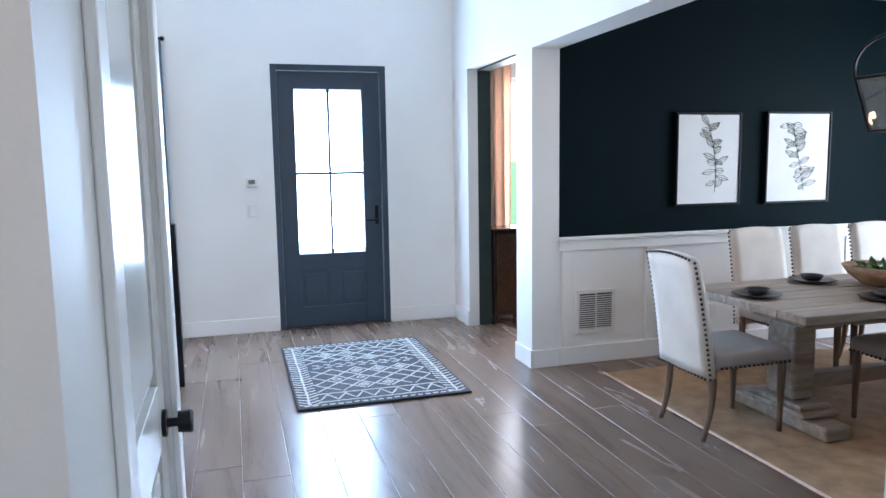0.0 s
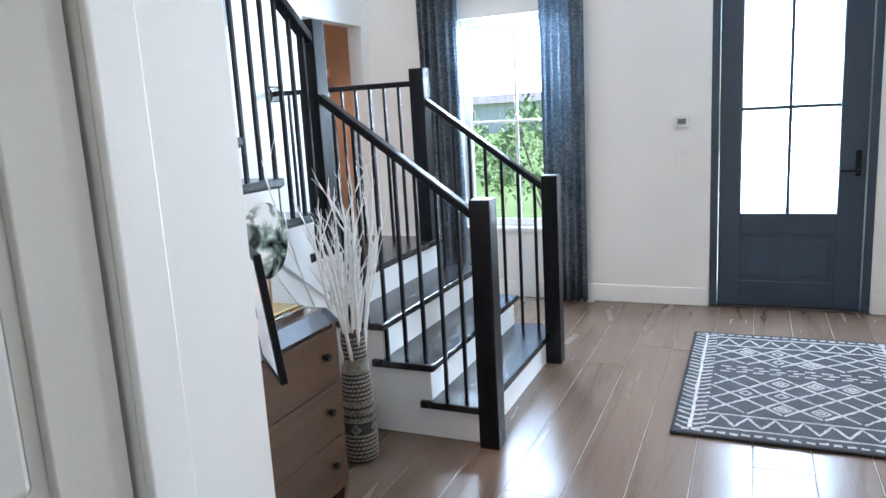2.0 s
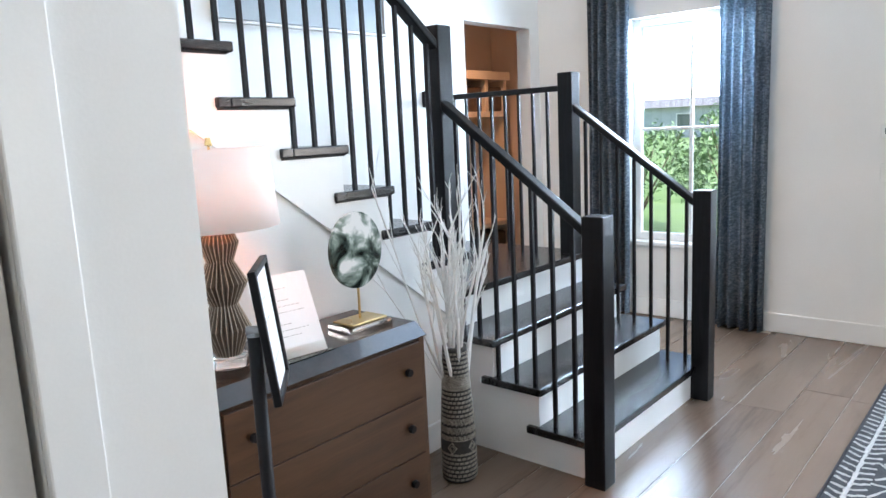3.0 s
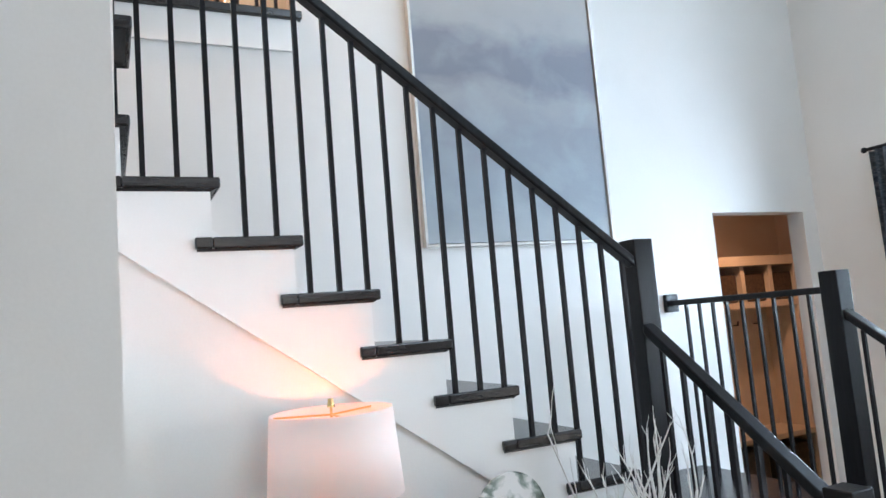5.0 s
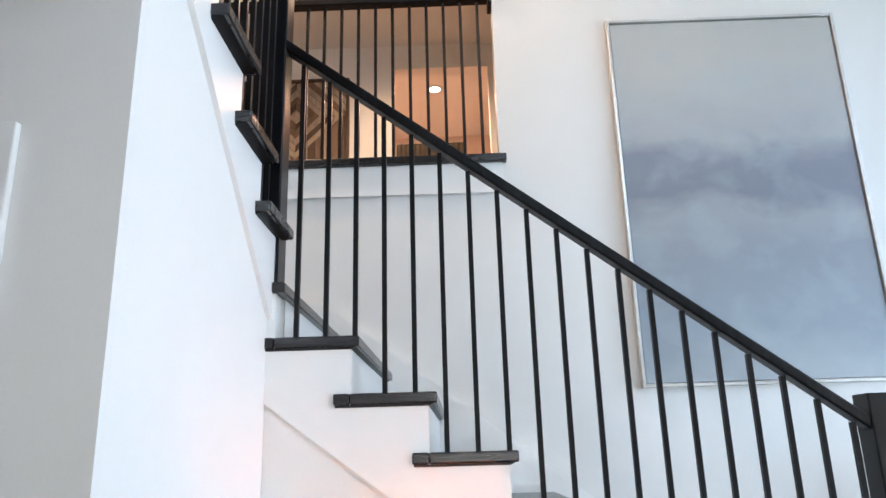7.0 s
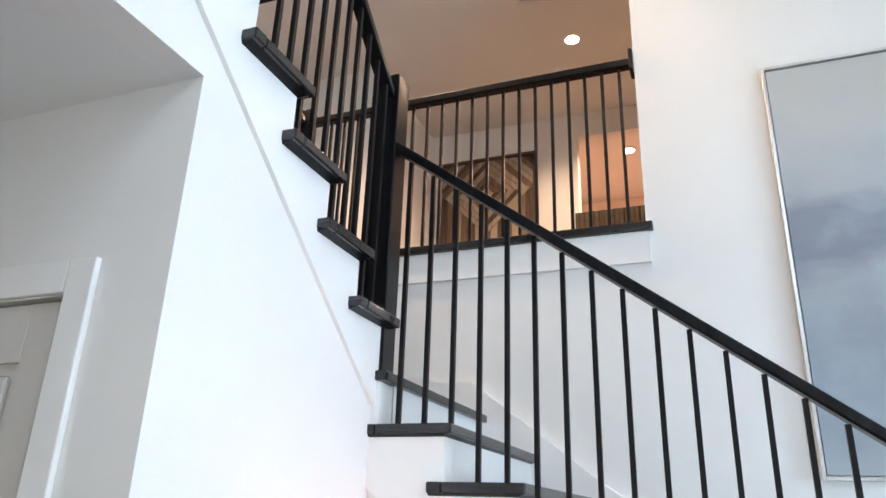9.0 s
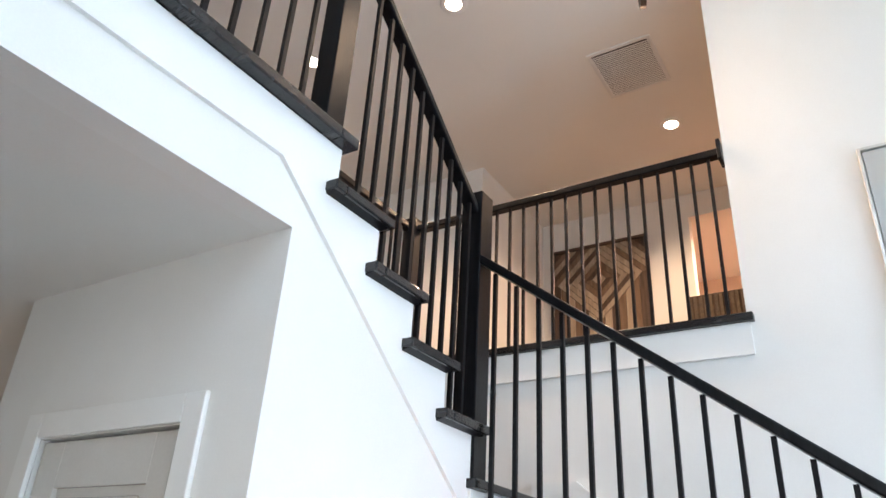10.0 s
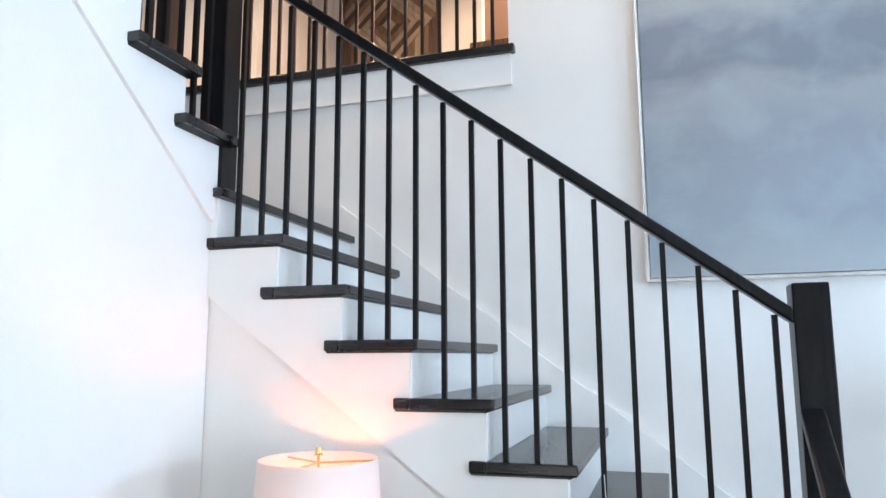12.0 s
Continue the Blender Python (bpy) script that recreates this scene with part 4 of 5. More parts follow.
# table lamp
lamp = thing("table_lamp", (0.185, 0.545, chh), "bronze pleated table lamp with white shade, lit", "lamp")
lc = (0.185, 0.545, chh)
part("foot", lathe([(0.064, 0.001), (0.067, 0.004), (0.067, 0.030), (0.064, 0.034)], lc, 40), ACRYLIC, lamp, "clear crystal disc foot", True)
prof = [(0.034, 0.0345), (0.040, 0.036), (0.078, 0.125), (0.044, 0.205), (0.080, 0.275), (0.042, 0.345), (0.064, 0.405), (0.036, 0.470)]
part("pleated_body", lathe(prof, lc, 56, lambda i, k: 1.0 if i % 2 else 0.80), LAMPMETAL, lamp)
bm = bmesh.new()
for i in range(1, 56, 2):
    ang = 2 * math.pi * i / 56
    for (r0, z0), (r1, z1) in zip(prof[1:], prof[2:]):
        ends = [(lc[0] + r * math.cos(ang), lc[1] + r * math.sin(ang), chh + z) for r, z in ((r0, z0), (r1, z1))]
        rod(bm, *ends, 0.0013, steps=4)
part("pleat_ridge", bm, LAMPEDGE, lamp, "pale pleat ridges")
bm = bmesh.new()
rod(bm, (lc[0], lc[1], chh + 0.46), (lc[0], lc[1], chh + 0.51), 0.008)
part("stem", bm, BRASS, lamp)
bm = bmesh.new()
n = 48
rings = []
for r, z in [(0.198, 0.455), (0.180, 0.700), (0.177, 0.700), (0.195, 0.455)]:
    rings.append([bm.verts.new((lc[0] + r * math.cos(2 * math.pi * i / n), lc[1] + r * math.sin(2 * math.pi * i / n), chh + z)) for i in range(n)])
for a in range(4):
    r0, r1 = rings[a], rings[(a + 1) % 4]
    for i in range(n):
        j = (i + 1) % n
        bm.faces.new((r0[i], r0[j], r1[j], r1[i]))
bmesh.ops.recalc_face_normals(bm, faces=bm.faces)
part("shade", bm, SHADE, lamp, "white linen drum shade", True)
bm = bmesh.new()
for a in range(3):
    t = 2 * math.pi * a / 3
    rod(bm, (lc[0], lc[1], chh + 0.688), (lc[0] + 0.175 * math.cos(t), lc[1] + 0.175 * math.sin(t), chh + 0.688), 0.003, steps=6)
rod(bm, (lc[0], lc[1], chh + 0.50), (lc[0], lc[1], chh + 0.72), 0.004, steps=8)
rod(bm, (lc[0], lc[1], chh + 0.71), (lc[0], lc[1], chh + 0.735), 0.012, 0.008, steps=12)
part("harp", bm, BRASS, lamp)
bm = bmesh.new()
bmesh.ops.create_uvsphere(bm, u_segments=16, v_segments=10, radius=0.022, matrix=Matrix.Translation((lc[0], lc[1], chh + 0.525)))
part("bulb", bm, FLAME, lamp, "lit bulb", True)

# agate disc on stand
dc = thing("disc_sculpture", (0.215, 1.10, chh), "grey and white stone disc on a brass stand", "sculpture")
part("base", box((0.145, 0.995, chh + 0.001), (0.285, 1.205, chh + 0.022), 0.003), ACRYLIC, dc, "clear acrylic base")
part("plate", box((0.158, 1.012, chh + 0.0225), (0.272, 1.188, chh + 0.030), 0.002), BRASS, dc)
bm = bmesh.new()
rod(bm, (0.215, 1.10, chh + 0.030), (0.215, 1.10, chh + 0.17), 0.005, steps=10)
part("rod", bm, BRASS, dc)
bm = bmesh.new()
bmesh.ops.create_cone(bm, cap_ends=True, segments=64, radius1=0.138, radius2=0.138, depth=0.018, matrix=Matrix.Translation((0.215, 1.10, chh + 0.295)) @ Matrix.Diagonal((1, 0.95, 1.05, 1)) @ Matrix.Rotation(radians(90), 4, "Y"))
bmesh.ops.bevel(bm, geom=[e for e in bm.edges if len(e.link_faces) == 2 and any(len(f.verts) > 4 for f in e.link_faces)], offset=0.004, segments=2, affect="EDGES")
part("disc", bm, AGATE, dc, "veined black and white polished stone")


def paper_lines(parent, m, w, h, rnd, rows=8):
    """Rows of unreadable print, set just above a sheet that lies in the local xz plane."""
    bm = bmesh.new()
    for i in range(rows):
        z = h / 2 - 0.03 - i * (h - 0.06) / rows
        if i % 4 == 2 or rnd.random() < 0.35:
            continue
        a = -w / 2 + 0.02
        b = a + (w - 0.04) * rnd.uniform(0.45, 0.95)
        for s in np.arange(a, b - 0.01, 0.016):
            cube(bm, (s, -0.0032, z), (s + rnd.uniform(0.007, 0.013), -0.0026, z + 0.0026))
    bm.transform(m)
    part("print", bm, INK, parent, "unreadable grey print")["kind"] = "stuff"


ac = thing("leaflet_stand", (0.32, 0.735, chh), "printed white sheet in a clear acrylic stand on the chest", "leaflet stand")
rnd = random.Random(3)
lean = Matrix.Translation((0.270, 0.725, chh + 0.137)) @ Matrix.Rotation(radians(82), 4, "Z") @ Matrix.Rotation(radians(-24), 4, "X")
bm = box((-0.108, -0.0015, -0.143), (0.108, 0.0015, 0.143))
bm.transform(lean)
part("sheet", bm, PAPER, ac)
paper_lines(ac, lean, 0.216, 0.286, rnd, 11)
bm = box((-0.112, -0.0065, -0.147), (0.112, -0.0045, -0.11))
bm.transform(lean)
part("front_lip", bm, ACRYLIC, ac)
part("foot", box((0.27, 0.625, chh + 0.001), (0.36, 0.845, chh + 0.005), 0.001), ACRYLIC, ac)

STEEL = surface("grey_steel", (0.16, 0.16, 0.17), (0.26, 0.26, 0.27), 0.3, 0.9, scale=12)
# framed sign on a floor stand
sg = thing("sign_stand", (0.818, 0.224, 0), "black floor stand with a framed white sign", "sign stand")
bm = lathe([(0.125, 0.0), (0.125, 0.008), (0.115, 0.012)], (0.818, 0.224, 0), 40)
part("base", bm, IRON, sg)
bm = bmesh.new()
rod(bm, (0.818, 0.224, 0.01), (0.818, 0.224, 1.11), 0.016, steps=20)
part("pole", bm, IRON, sg, smooth=True)
bm = bmesh.new()
rod(bm, (0.818, 0.224, 1.11), (0.818, 0.224, 1.118), 0.017, 0.013, steps=20)
rod(bm, (0.806, 0.214, 1.122), (0.838, 0.242, 1.122), 0.012, steps=16)
part("clamp", bm, STEEL, sg, "grey metal knuckle clamp")
sm = Matrix.Translation((0.846, 0.249, 1.128)) @ Matrix.Rotation(radians(138), 4, "Z") @ Matrix.Rotation(radians(-6), 4, "X")
fw, fh = 0.225, 0.305
bm = bmesh.new()
for lo, hi in (((-fw / 2, -0.010, -fh / 2), (-fw / 2 + 0.016, 0.008, fh / 2)), ((fw / 2 - 0.016, -0.010, -fh / 2), (fw / 2, 0.008, fh / 2)),
               ((-fw / 2 + 0.016, -0.010, fh / 2 - 0.016), (fw / 2 - 0.016, 0.008, fh / 2)), ((-fw / 2 + 0.016, -0.010, -fh / 2), (fw / 2 - 0.016, 0.008, -fh / 2 + 0.016))):
    cube(bm, lo, hi, 0.002)
bm.transform(sm)
part("sign_frame", bm, IRON, sg)
bm = box((-fw / 2 + 0.016, -0.002, -fh / 2 + 0.016), (fw / 2 - 0.016, 0.006, fh / 2 - 0.016))
bm.transform(sm)
part("sign_sheet", bm, PAPER, sg)
paper_lines(sg, sm, fw - 0.04, fh - 0.05, random.Random(8), 8)

# ---- vase with twigs ----


def vase_mat():
    m, n, l, b = base("woven_black_vase", 0.7)
    tc = n.new("ShaderNodeTexCoord")
    r = ramp(n, [(0.0, (0.015, 0.014, 0.013)), (1.0, (0.05, 0.045, 0.04))])
    t = noise_tex(n, l, tc.outputs["Object"], 60, 3)
    l.new(t.outputs["Fac"], r.inputs[0])
    l.new(r.outputs[0], b.inputs["Base Color"])
    add_bump(n, l, b, t.outputs["Fac"], 0.5, 0.004)
    return m


VASEB = vase_mat()
VASEL = surface("natural_cane", (0.19, 0.165, 0.13), (0.38, 0.345, 0.29), 0.75, scale=40, bump=0.3)
vs = thing("floor_vase", (0.24, 1.62, 0), "tall woven black and natural floor vase by the steps", "vase")
vp = [(0.070, 0.0), (0.078, 0.02), (0.078, 0.18), (0.074, 0.26), (0.064, 0.42), (0.058, 0.50), (0.054, 0.60), (0.054, 0.615), (0.046, 0.612)]
part("body", lathe(vp, (0.24, 1.62, 0.001), 40), VASEB, vs, "", True)


def vase_r(z):
    for (r0, z0), (r1, z1) in zip(vp, vp[1:]):
        if z0 <= z <= z1:
            return r0 + (r1 - r0) * (z - z0) / max(1e-6, z1 - z0)
    return 0.054


bm = bmesh.new()


def cane(ring):
    """One raised cane stitch, by angles and heights round the vase."""
    pts = [(0.24 + (vase_r(zz) + lift) * math.cos(a), 1.62 + (vase_r(zz) + lift) * math.sin(a), zz) for lift in (0.0, 0.0028) for a, zz in ring]
    vv = [bm.verts.new(p) for p in pts]
    n = len(ring)
    bm.faces.new(vv[n:])
    for i in range(n):
        j = (i + 1) % n
        bm.faces.new((vv[i], vv[j], vv[n + j], vv[n + i]))


NN = 22
STEP = 2 * math.pi / NN
for row in range(30):
    z = 0.012 + 0.0198 * row
    for i in range(NN):
        a0 = STEP * (i + 0.5 * (row % 2))
        if 0.135 < z < 0.20:
            continue
        if 0.42 < z < 0.47:
            for h_ in (0.0, 0.0066, 0.0132):
                cane([(a0, z + h_), (a0 + STEP * 0.98, z + h_), (a0 + STEP * 0.98, z + h_ + 0.0046), (a0, z + h_ + 0.0046)])
        elif 0.20 <= z < 0.30:
            up = 0.009 if row % 2 else -0.009
            for s_ in (0.0, 0.33, 0.66):
                cane([(a0 + STEP * s_, z + up * s_), (a0 + STEP * (s_ + 0.2), z + up * s_ + up * 0.2), (a0 + STEP * (s_ + 0.2), z + 0.013 + up * s_), (a0 + STEP * s_, z + 0.013)])
        else:
            cane([(a0, z), (a0 + STEP * 0.80, z + 0.001), (a0 + STEP * 0.78, z + 0.0105), (a0 + STEP * 0.03, z + 0.0095)])
for i in range(5):
    a0 = 2 * math.pi * i / 5
    for w_, h_ in ((0.30, 0.028), (0.16, 0.014)):
        c = [(a0 - w_, 0.168), (a0, 0.168 - h_), (a0 + w_, 0.168), (a0, 0.168 + h_)]
        t_ = 0.78
        for p, q in zip(c, c[1:] + c[:1]):
            cane([p, q, (a0 + (q[0] - a0) * t_, 0.168 + (q[1] - 0.168) * t_), (a0 + (p[0] - a0) * t_, 0.168 + (p[1] - 0.168) * t_)])
for zz in (0.134, 0.200):
    for i in range(NN):
        cane([(STEP * i, zz), (STEP * (i + 0.98), zz), (STEP * (i + 0.98), zz + 0.004), (STEP * i, zz + 0.004)])
part("cane_weave", bm, VASEL, vs, "natural cane weave")
tw = thing("twig_bundle", (0.24, 1.62, 0.60), "bundle of white painted branching twigs in the vase", "branches")
rnd = random.Random(21)


def grow(bm, p, d, r, length, depth):
    """A slightly crooked branch that forks in its upper half."""
    n = 6
    for i in range(n):
        d = (d + Vector((rnd.uniform(-0.11, 0.11), rnd.uniform(-0.11, 0.11), 0.06))).normalized()
        q = p + d * (length / n)
        rod(bm, p, q, r, r * 0.90, 6)
        r *= 0.90
        if depth and i >= 2 and rnd.random() < 0.95:
            s = (d + Vector((rnd.uniform(-0.55, 0.55), rnd.uniform(-0.55, 0.55), 0.15))).normalized()
            grow(bm, q, s, r * 0.72, length * rnd.uniform(0.18, 0.36), depth - 1)
        p = q


for k in range(15):
    a = 2.4 * k
    w = 0.25 + 0.75 * (k % 4) / 3
    bm = bmesh.new()
    p = Vector((0.24 + 0.032 * w * math.cos(a), 1.62 + 0.032 * w * math.sin(a), 0.36))
    d = Vector((0.20 * w * math.cos(a) + 0.01, 0.20 * w * math.sin(a) + 0.02, 1)).normalized()
    grow(bm, p, d, 0.0105, rnd.uniform(0.62, 0.84), 2)
    part("twig", bm, TWIG, tw)
for dx, dy, ln_ in ((-0.30, -0.36, 0.80), (-0.22, -0.30, 0.98)):
    bm = bmesh.new()
    grow(bm, Vector((0.22, 1.60, 0.40)), Vector((dx, dy, 1)).normalized(), 0.0060, ln_, 1)
    part("twig", bm, TWIG, tw)

# ---- large painting ----
pt = thing("painting", (XL, 2.12, 3.17), "large abstract painting in cloud grey and blue, silver framed", "painting")
py0, py1, pz0, pz1 = 1.495, 2.745, 2.162, 4.175
part("canvas", box((XL + 0.003, py0 + 0.022, pz0 + 0.022), (XL + 0.032, py1 - 0.022, pz1 - 0.022)), PAINTING, pt)
bm = bmesh.new()
for lo, hi in (((XL + 0.001, py0, pz0), (XL + 0.045, py0 + 0.016, pz1)), ((XL + 0.001, py1 - 0.016, pz0), (XL + 0.045, py1, pz1)),
               ((XL + 0.001, py0 + 0.016, pz0), (XL + 0.045, py1 - 0.016, pz0 + 0.016)), ((XL + 0.001, py0 + 0.016, pz1 - 0.016), (XL + 0.045, py1 - 0.016, pz1))):
    cube(bm, lo, hi, 0.002)
part("picture_frame", bm, SILVER, pt)

# ---- upper hall: mosaic, downlights, vent, chandelier ----
art = thing("wood_mosaic", (-3.98, -0.89, 4.45), "square wooden mosaic wall art with nested diamonds", "wall art")
ay0, ay1, az0, az1 = -1.41, -0.37, 4.44, 5.48
bm = bmesh.new()
for lo, hi in (((-3.998, ay0, az0), (-3.95, ay0 + 0.03, az1)), ((-3.998, ay1 - 0.03, az0), (-3.95, ay1, az1)), ((-3.998, ay0 + 0.03, az0), (-3.95, ay1 - 0.03, az0 + 0.03)), ((-3.998, ay0 + 0.03, az1 - 0.03), (-3.95, ay1 - 0.03, az1))):
    cube(bm, lo, hi, 0.003)
part("art_frame", bm, ARTWOODS[0], art)
part("art_backing", box((-3.998, ay0 + 0.031, az0 + 0.031), (-3.985, ay1 - 0.031, az1 - 0.031)), ARTWOODS[0], art)
rnd = random.Random(4)
cyc, czc = (ay0 + ay1) / 2, (az0 + az1) / 2 + 0.12


def clip_poly(poly, a, b, c):
    out = []
    for i in range(len(poly)):
        p, q = poly[i], poly[(i + 1) % len(poly)]
        dp, dq = a * p[0] + b * p[1] - c, a * q[0] + b * q[1] - c
        if dp <= 0:
            out.append(p)
        if (dp < 0 < dq) or (dq < 0 < dp):
            t = dp / (dp - dq)
            out.append((p[0] + (q[0] - p[0]) * t, p[1] + (q[1] - p[1]) * t))
    return out


lim = (ay0 + 0.034, ay1 - 0.034, az0 + 0.034, az1 - 0.034)
order = [2, 0, 1, 2, 0, 2, 1, 0, 2, 1, 0]
for sy in (1, -1):
    for sz in (1, -1):
        for k in range(10):
            if sz < 0 and k > 5:
                continue
            r0, r1 = 0.075 * k + 0.004, 0.075 * (k + 1) - 0.004
            poly = [(0, r0), (r0, 0), (r1, 0), (0, r1)]
            poly = [(cyc + sy * (p[0]), czc + sz * (p[1])) for p in poly]
            poly = clip_poly(poly, -1, 0, -lim[0])
            poly = clip_poly(poly, 1, 0, lim[1])
            poly = clip_poly(poly, 0, -1, -lim[2])
            poly = clip_poly(poly, 0, 1, lim[3])
            if len(poly) >= 3:
                bm = prism(poly, 0, -3.985, -3.972 + rnd.uniform(0, 0.006))
                part("strip", bm, ARTWOODS[order[(k + (1 if sy * sz > 0 and k % 3 == 1 else 0)) % 11]], art)
    # upright strips in the lower corners
    for k in range(7):
        e0, e1 = lim[0] + 0.074 * k, lim[0] + 0.074 * (k + 1) - 0.006
        if sy > 0:
            e0, e1 = lim[1] - 0.074 * (k + 1) + 0.006, lim[1] - 0.074 * k
        poly = [(e0, lim[2]), (e1, lim[2]), (e1, czc), (e0, czc)]
        poly = clip_poly(poly, -sy, 1, -0.454 - sy * cyc + czc)
        if len(poly) >= 3:
            part("strip", prism(poly, 0, -3.985, -3.972 + rnd.uniform(0, 0.006)), ARTWOODS[(0, 1, 2, 1, 0, 2, 1)[k]], art)


def downlight(x, y, z):
    d = thing("recessed_downlight", (x, y, z), "round recessed ceiling downlight, lit", "ceiling light", "recessed downlights")
    part("trim_ring", lathe([(0.060, -0.002), (0.092, -0.002), (0.095, -0.006), (0.088, -0.010), (0.066, -0.008)], (x, y, z), 36), PLASTIC, d, "", True)
    part("lens", lathe([(0.058, -0.0095), (0.0585, -0.006)], (x, y, z), 32), BULB, d, "glowing lens")


for x, y, z in ((-2.79, 0.25, TOP), (-0.71, -0.68, TOP), (-0.68, -1.98, TOP), (-4.9, 0.45, TOP), (-2.0, 4.9, 2.8)):
    downlight(x, y, z)

cv = thing("ceiling_vent", (-1.93, 0.17, TOP), "square grey slatted return vent in the ceiling", "vent")
vx0, vx1, vy0, vy1 = -2.22, -1.65, -0.07, 0.42
bm = bmesh.new()
for lo, hi in (((vx0, vy0, TOP - 0.012), (vx0 + 0.03, vy1, TOP)), ((vx1 - 0.03, vy0, TOP - 0.012), (vx1, vy1, TOP)), ((vx0 + 0.03, vy0, TOP - 0.012), (vx1 - 0.03, vy0 + 0.03, TOP)), ((vx0 + 0.03, vy1 - 0.03, TOP - 0.012), (vx1 - 0.03, vy1, TOP))):
    cube(bm, lo, hi, 0.003)
part("vent_frame", bm, VENTM, cv)
# dark sheet as the shade behind the slats, no duct above
part("shade_backing", box((vx0 + 0.03, vy0 + 0.03, TOP - 0.003), (vx1 - 0.03, vy1 - 0.03, TOP - 0.001)), VENTD, cv)
for i in range(24):
    x = vx0 + 0.04 + i * (vx1 - vx0 - 0.08) / 24
    bm = box((x, vy0 + 0.031, TOP - 0.010), (x + 0.0115, vy1 - 0.031, TOP - 0.006))
    part("slat", bm, VENTM, cv)

ch = thing("chandelier", (0.10, 0.85, 4.43), "dark bronze open-cage chandelier hanging in the stairwell, lit", "chandelier")
cc = Vector((0.10, 0.85, 4.48))
bm = bmesh.new()
for k in range(6):
    a = math.pi / 3 * k + 0.3
    prev = None
    for i in range(15):
        t = i / 14
        ang = -math.pi / 2 * 0.95 + t * math.pi * 0.95
        r = 0.02 + 0.325 * math.cos(ang)
        z = 0.30 + 0.30 * math.sin(ang)
        p = cc + Vector((r * math.cos(a), r * math.sin(a), z))
        if prev:
            side = Vector((-math.sin(a), math.cos(a), 0)) * 0.014
            d = (p - prev).cross(side).normalized() * 0.0025
            q = [prev - side - d, prev + side - d, prev + side + d, prev - side + d, p - side - d, p + side - d, p + side + d, p - side + d]
            vv = [bm.verts.new(v) for v in q]
            for f in ((0, 1, 5, 4), (1, 2, 6, 5), (2, 3, 7, 6), (3, 0, 4, 7)):
                bm.faces.new([vv[j] for j in f])
        prev = p
part("cage", bm, IRON, ch)
bm = lathe([(0.006, -0.06), (0.018, -0.045), (0.010, -0.03), (0.045, 0.0), (0.055, 0.03), (0.04, 0.06), (0.012, 0.08), (0.012, 0.62)], cc, 24)
part("hub", bm, IRON, ch, smooth=True)
bm = bmesh.new()
for k in range(6):
    a = math.pi / 3 * k
    rod(bm, cc + Vector((0.04 * math.cos(a), 0.04 * math.sin(a), 0.04)), cc + Vector((0.16 * math.cos(a), 0.16 * math.sin(a), 0.09)), 0.007)
    rod(bm, cc + Vector((0.16 * math.cos(a), 0.16 * math.sin(a), 0.07)), cc + Vector((0.16 * math.cos(a), 0.16 * math.sin(a), 0.19)), 0.012)
part("candle_arm", bm, IRON, ch)
for k in range(6):
    a = math.pi / 3 * k
    bm = bmesh.new()
    bmesh.ops.create_uvsphere(bm, u_segments=12, v_segments=8, radius=0.018, matrix=Matrix.Translation(cc + Vector((0.16 * math.cos(a), 0.16 * math.sin(a), 0.215))) @ Matrix.Diagonal((1, 1, 1.5, 1)))
    part("bulb", bm, FLAME, ch, "lit candle bulb", True)
bm = bmesh.new()
rod(bm, cc + Vector((0, 0, 0.6)), (0.10, 0.85, TOP - 0.03), 0.006)
rod(bm, (0.10, 0.85, TOP - 0.03), (0.10, 0.85, TOP), 0.06, steps=24)
part("stem", bm, IRON, ch)

# bark-clad chest in the upper hall
bk = thing("hall_console", (-3.3, 0.45, UP), "dark bark-textured console in the upper hall", "console")
part("body", box((-3.5, 0.16, UP + 0.06), (-3.1, 0.72, 4.36), 0.01, 2), LOCKERD, bk)
for i in range(14):
    y = 0.165 + i * 0.04
    part("bark_strip", box((-3.1, y, UP + 0.07), (-3.085 - 0.006 * (i % 3), y + 0.028, 4.35), 0.004), BARK, bk)
part("plinth", box((-3.47, 0.19, UP), (-3.13, 0.69, UP + 0.058)), BLACKWOOD, bk)
# bedroom closet rail wall beyond the upper doorway
setting("trim_upper_room", box((-6.17, 0.1, 5.02), (-6.12, 1.4, 5.10)), TRIM, "white shelf trim in the bedroom", "trim")

# ---- mudroom lockers ----
lk = thing("mudroom_locker", (-2.8, 5.2, 0), "painted mudroom locker with cubbies and baskets", "locker")
lx0, lx1, ly0, ly1 = -2.998, -2.6, 4.25, 6.10
for nm, lo, hi in (("side_board", (lx0, ly0, 0), (lx1, ly0 + 0.05, 2.059)), ("side_board", (lx0, ly1 - 0.05, 0), (lx1, ly1, 2.059)), ("cornice", (lx0, ly0 - 0.02, 2.06), (lx1 + 0.04, ly1 + 0.02, 2.15)),
                   ("shelf", (lx0 + 0.021, ly0 + 0.051, 1.66), (lx1, ly1 - 0.051, 1.72)), ("bench_seat", (lx0 + 0.021, ly0 + 0.051, 0.44), (lx1 + 0.04, ly1 - 0.051, 0.49)), ("back_board", (lx0, ly0 + 0.051, 0.0), (lx0 + 0.02, ly1 - 0.051, 2.059))):
    part(nm, box(lo, hi, 0.003), LOCKER, lk)
for i in range(1, 5):
    y = ly0 + i * (ly1 - ly0) / 5
    part("divider", box((lx0 + 0.021, y - 0.025, 1.721), (lx1, y + 0.025, 2.059)), LOCKER, lk)
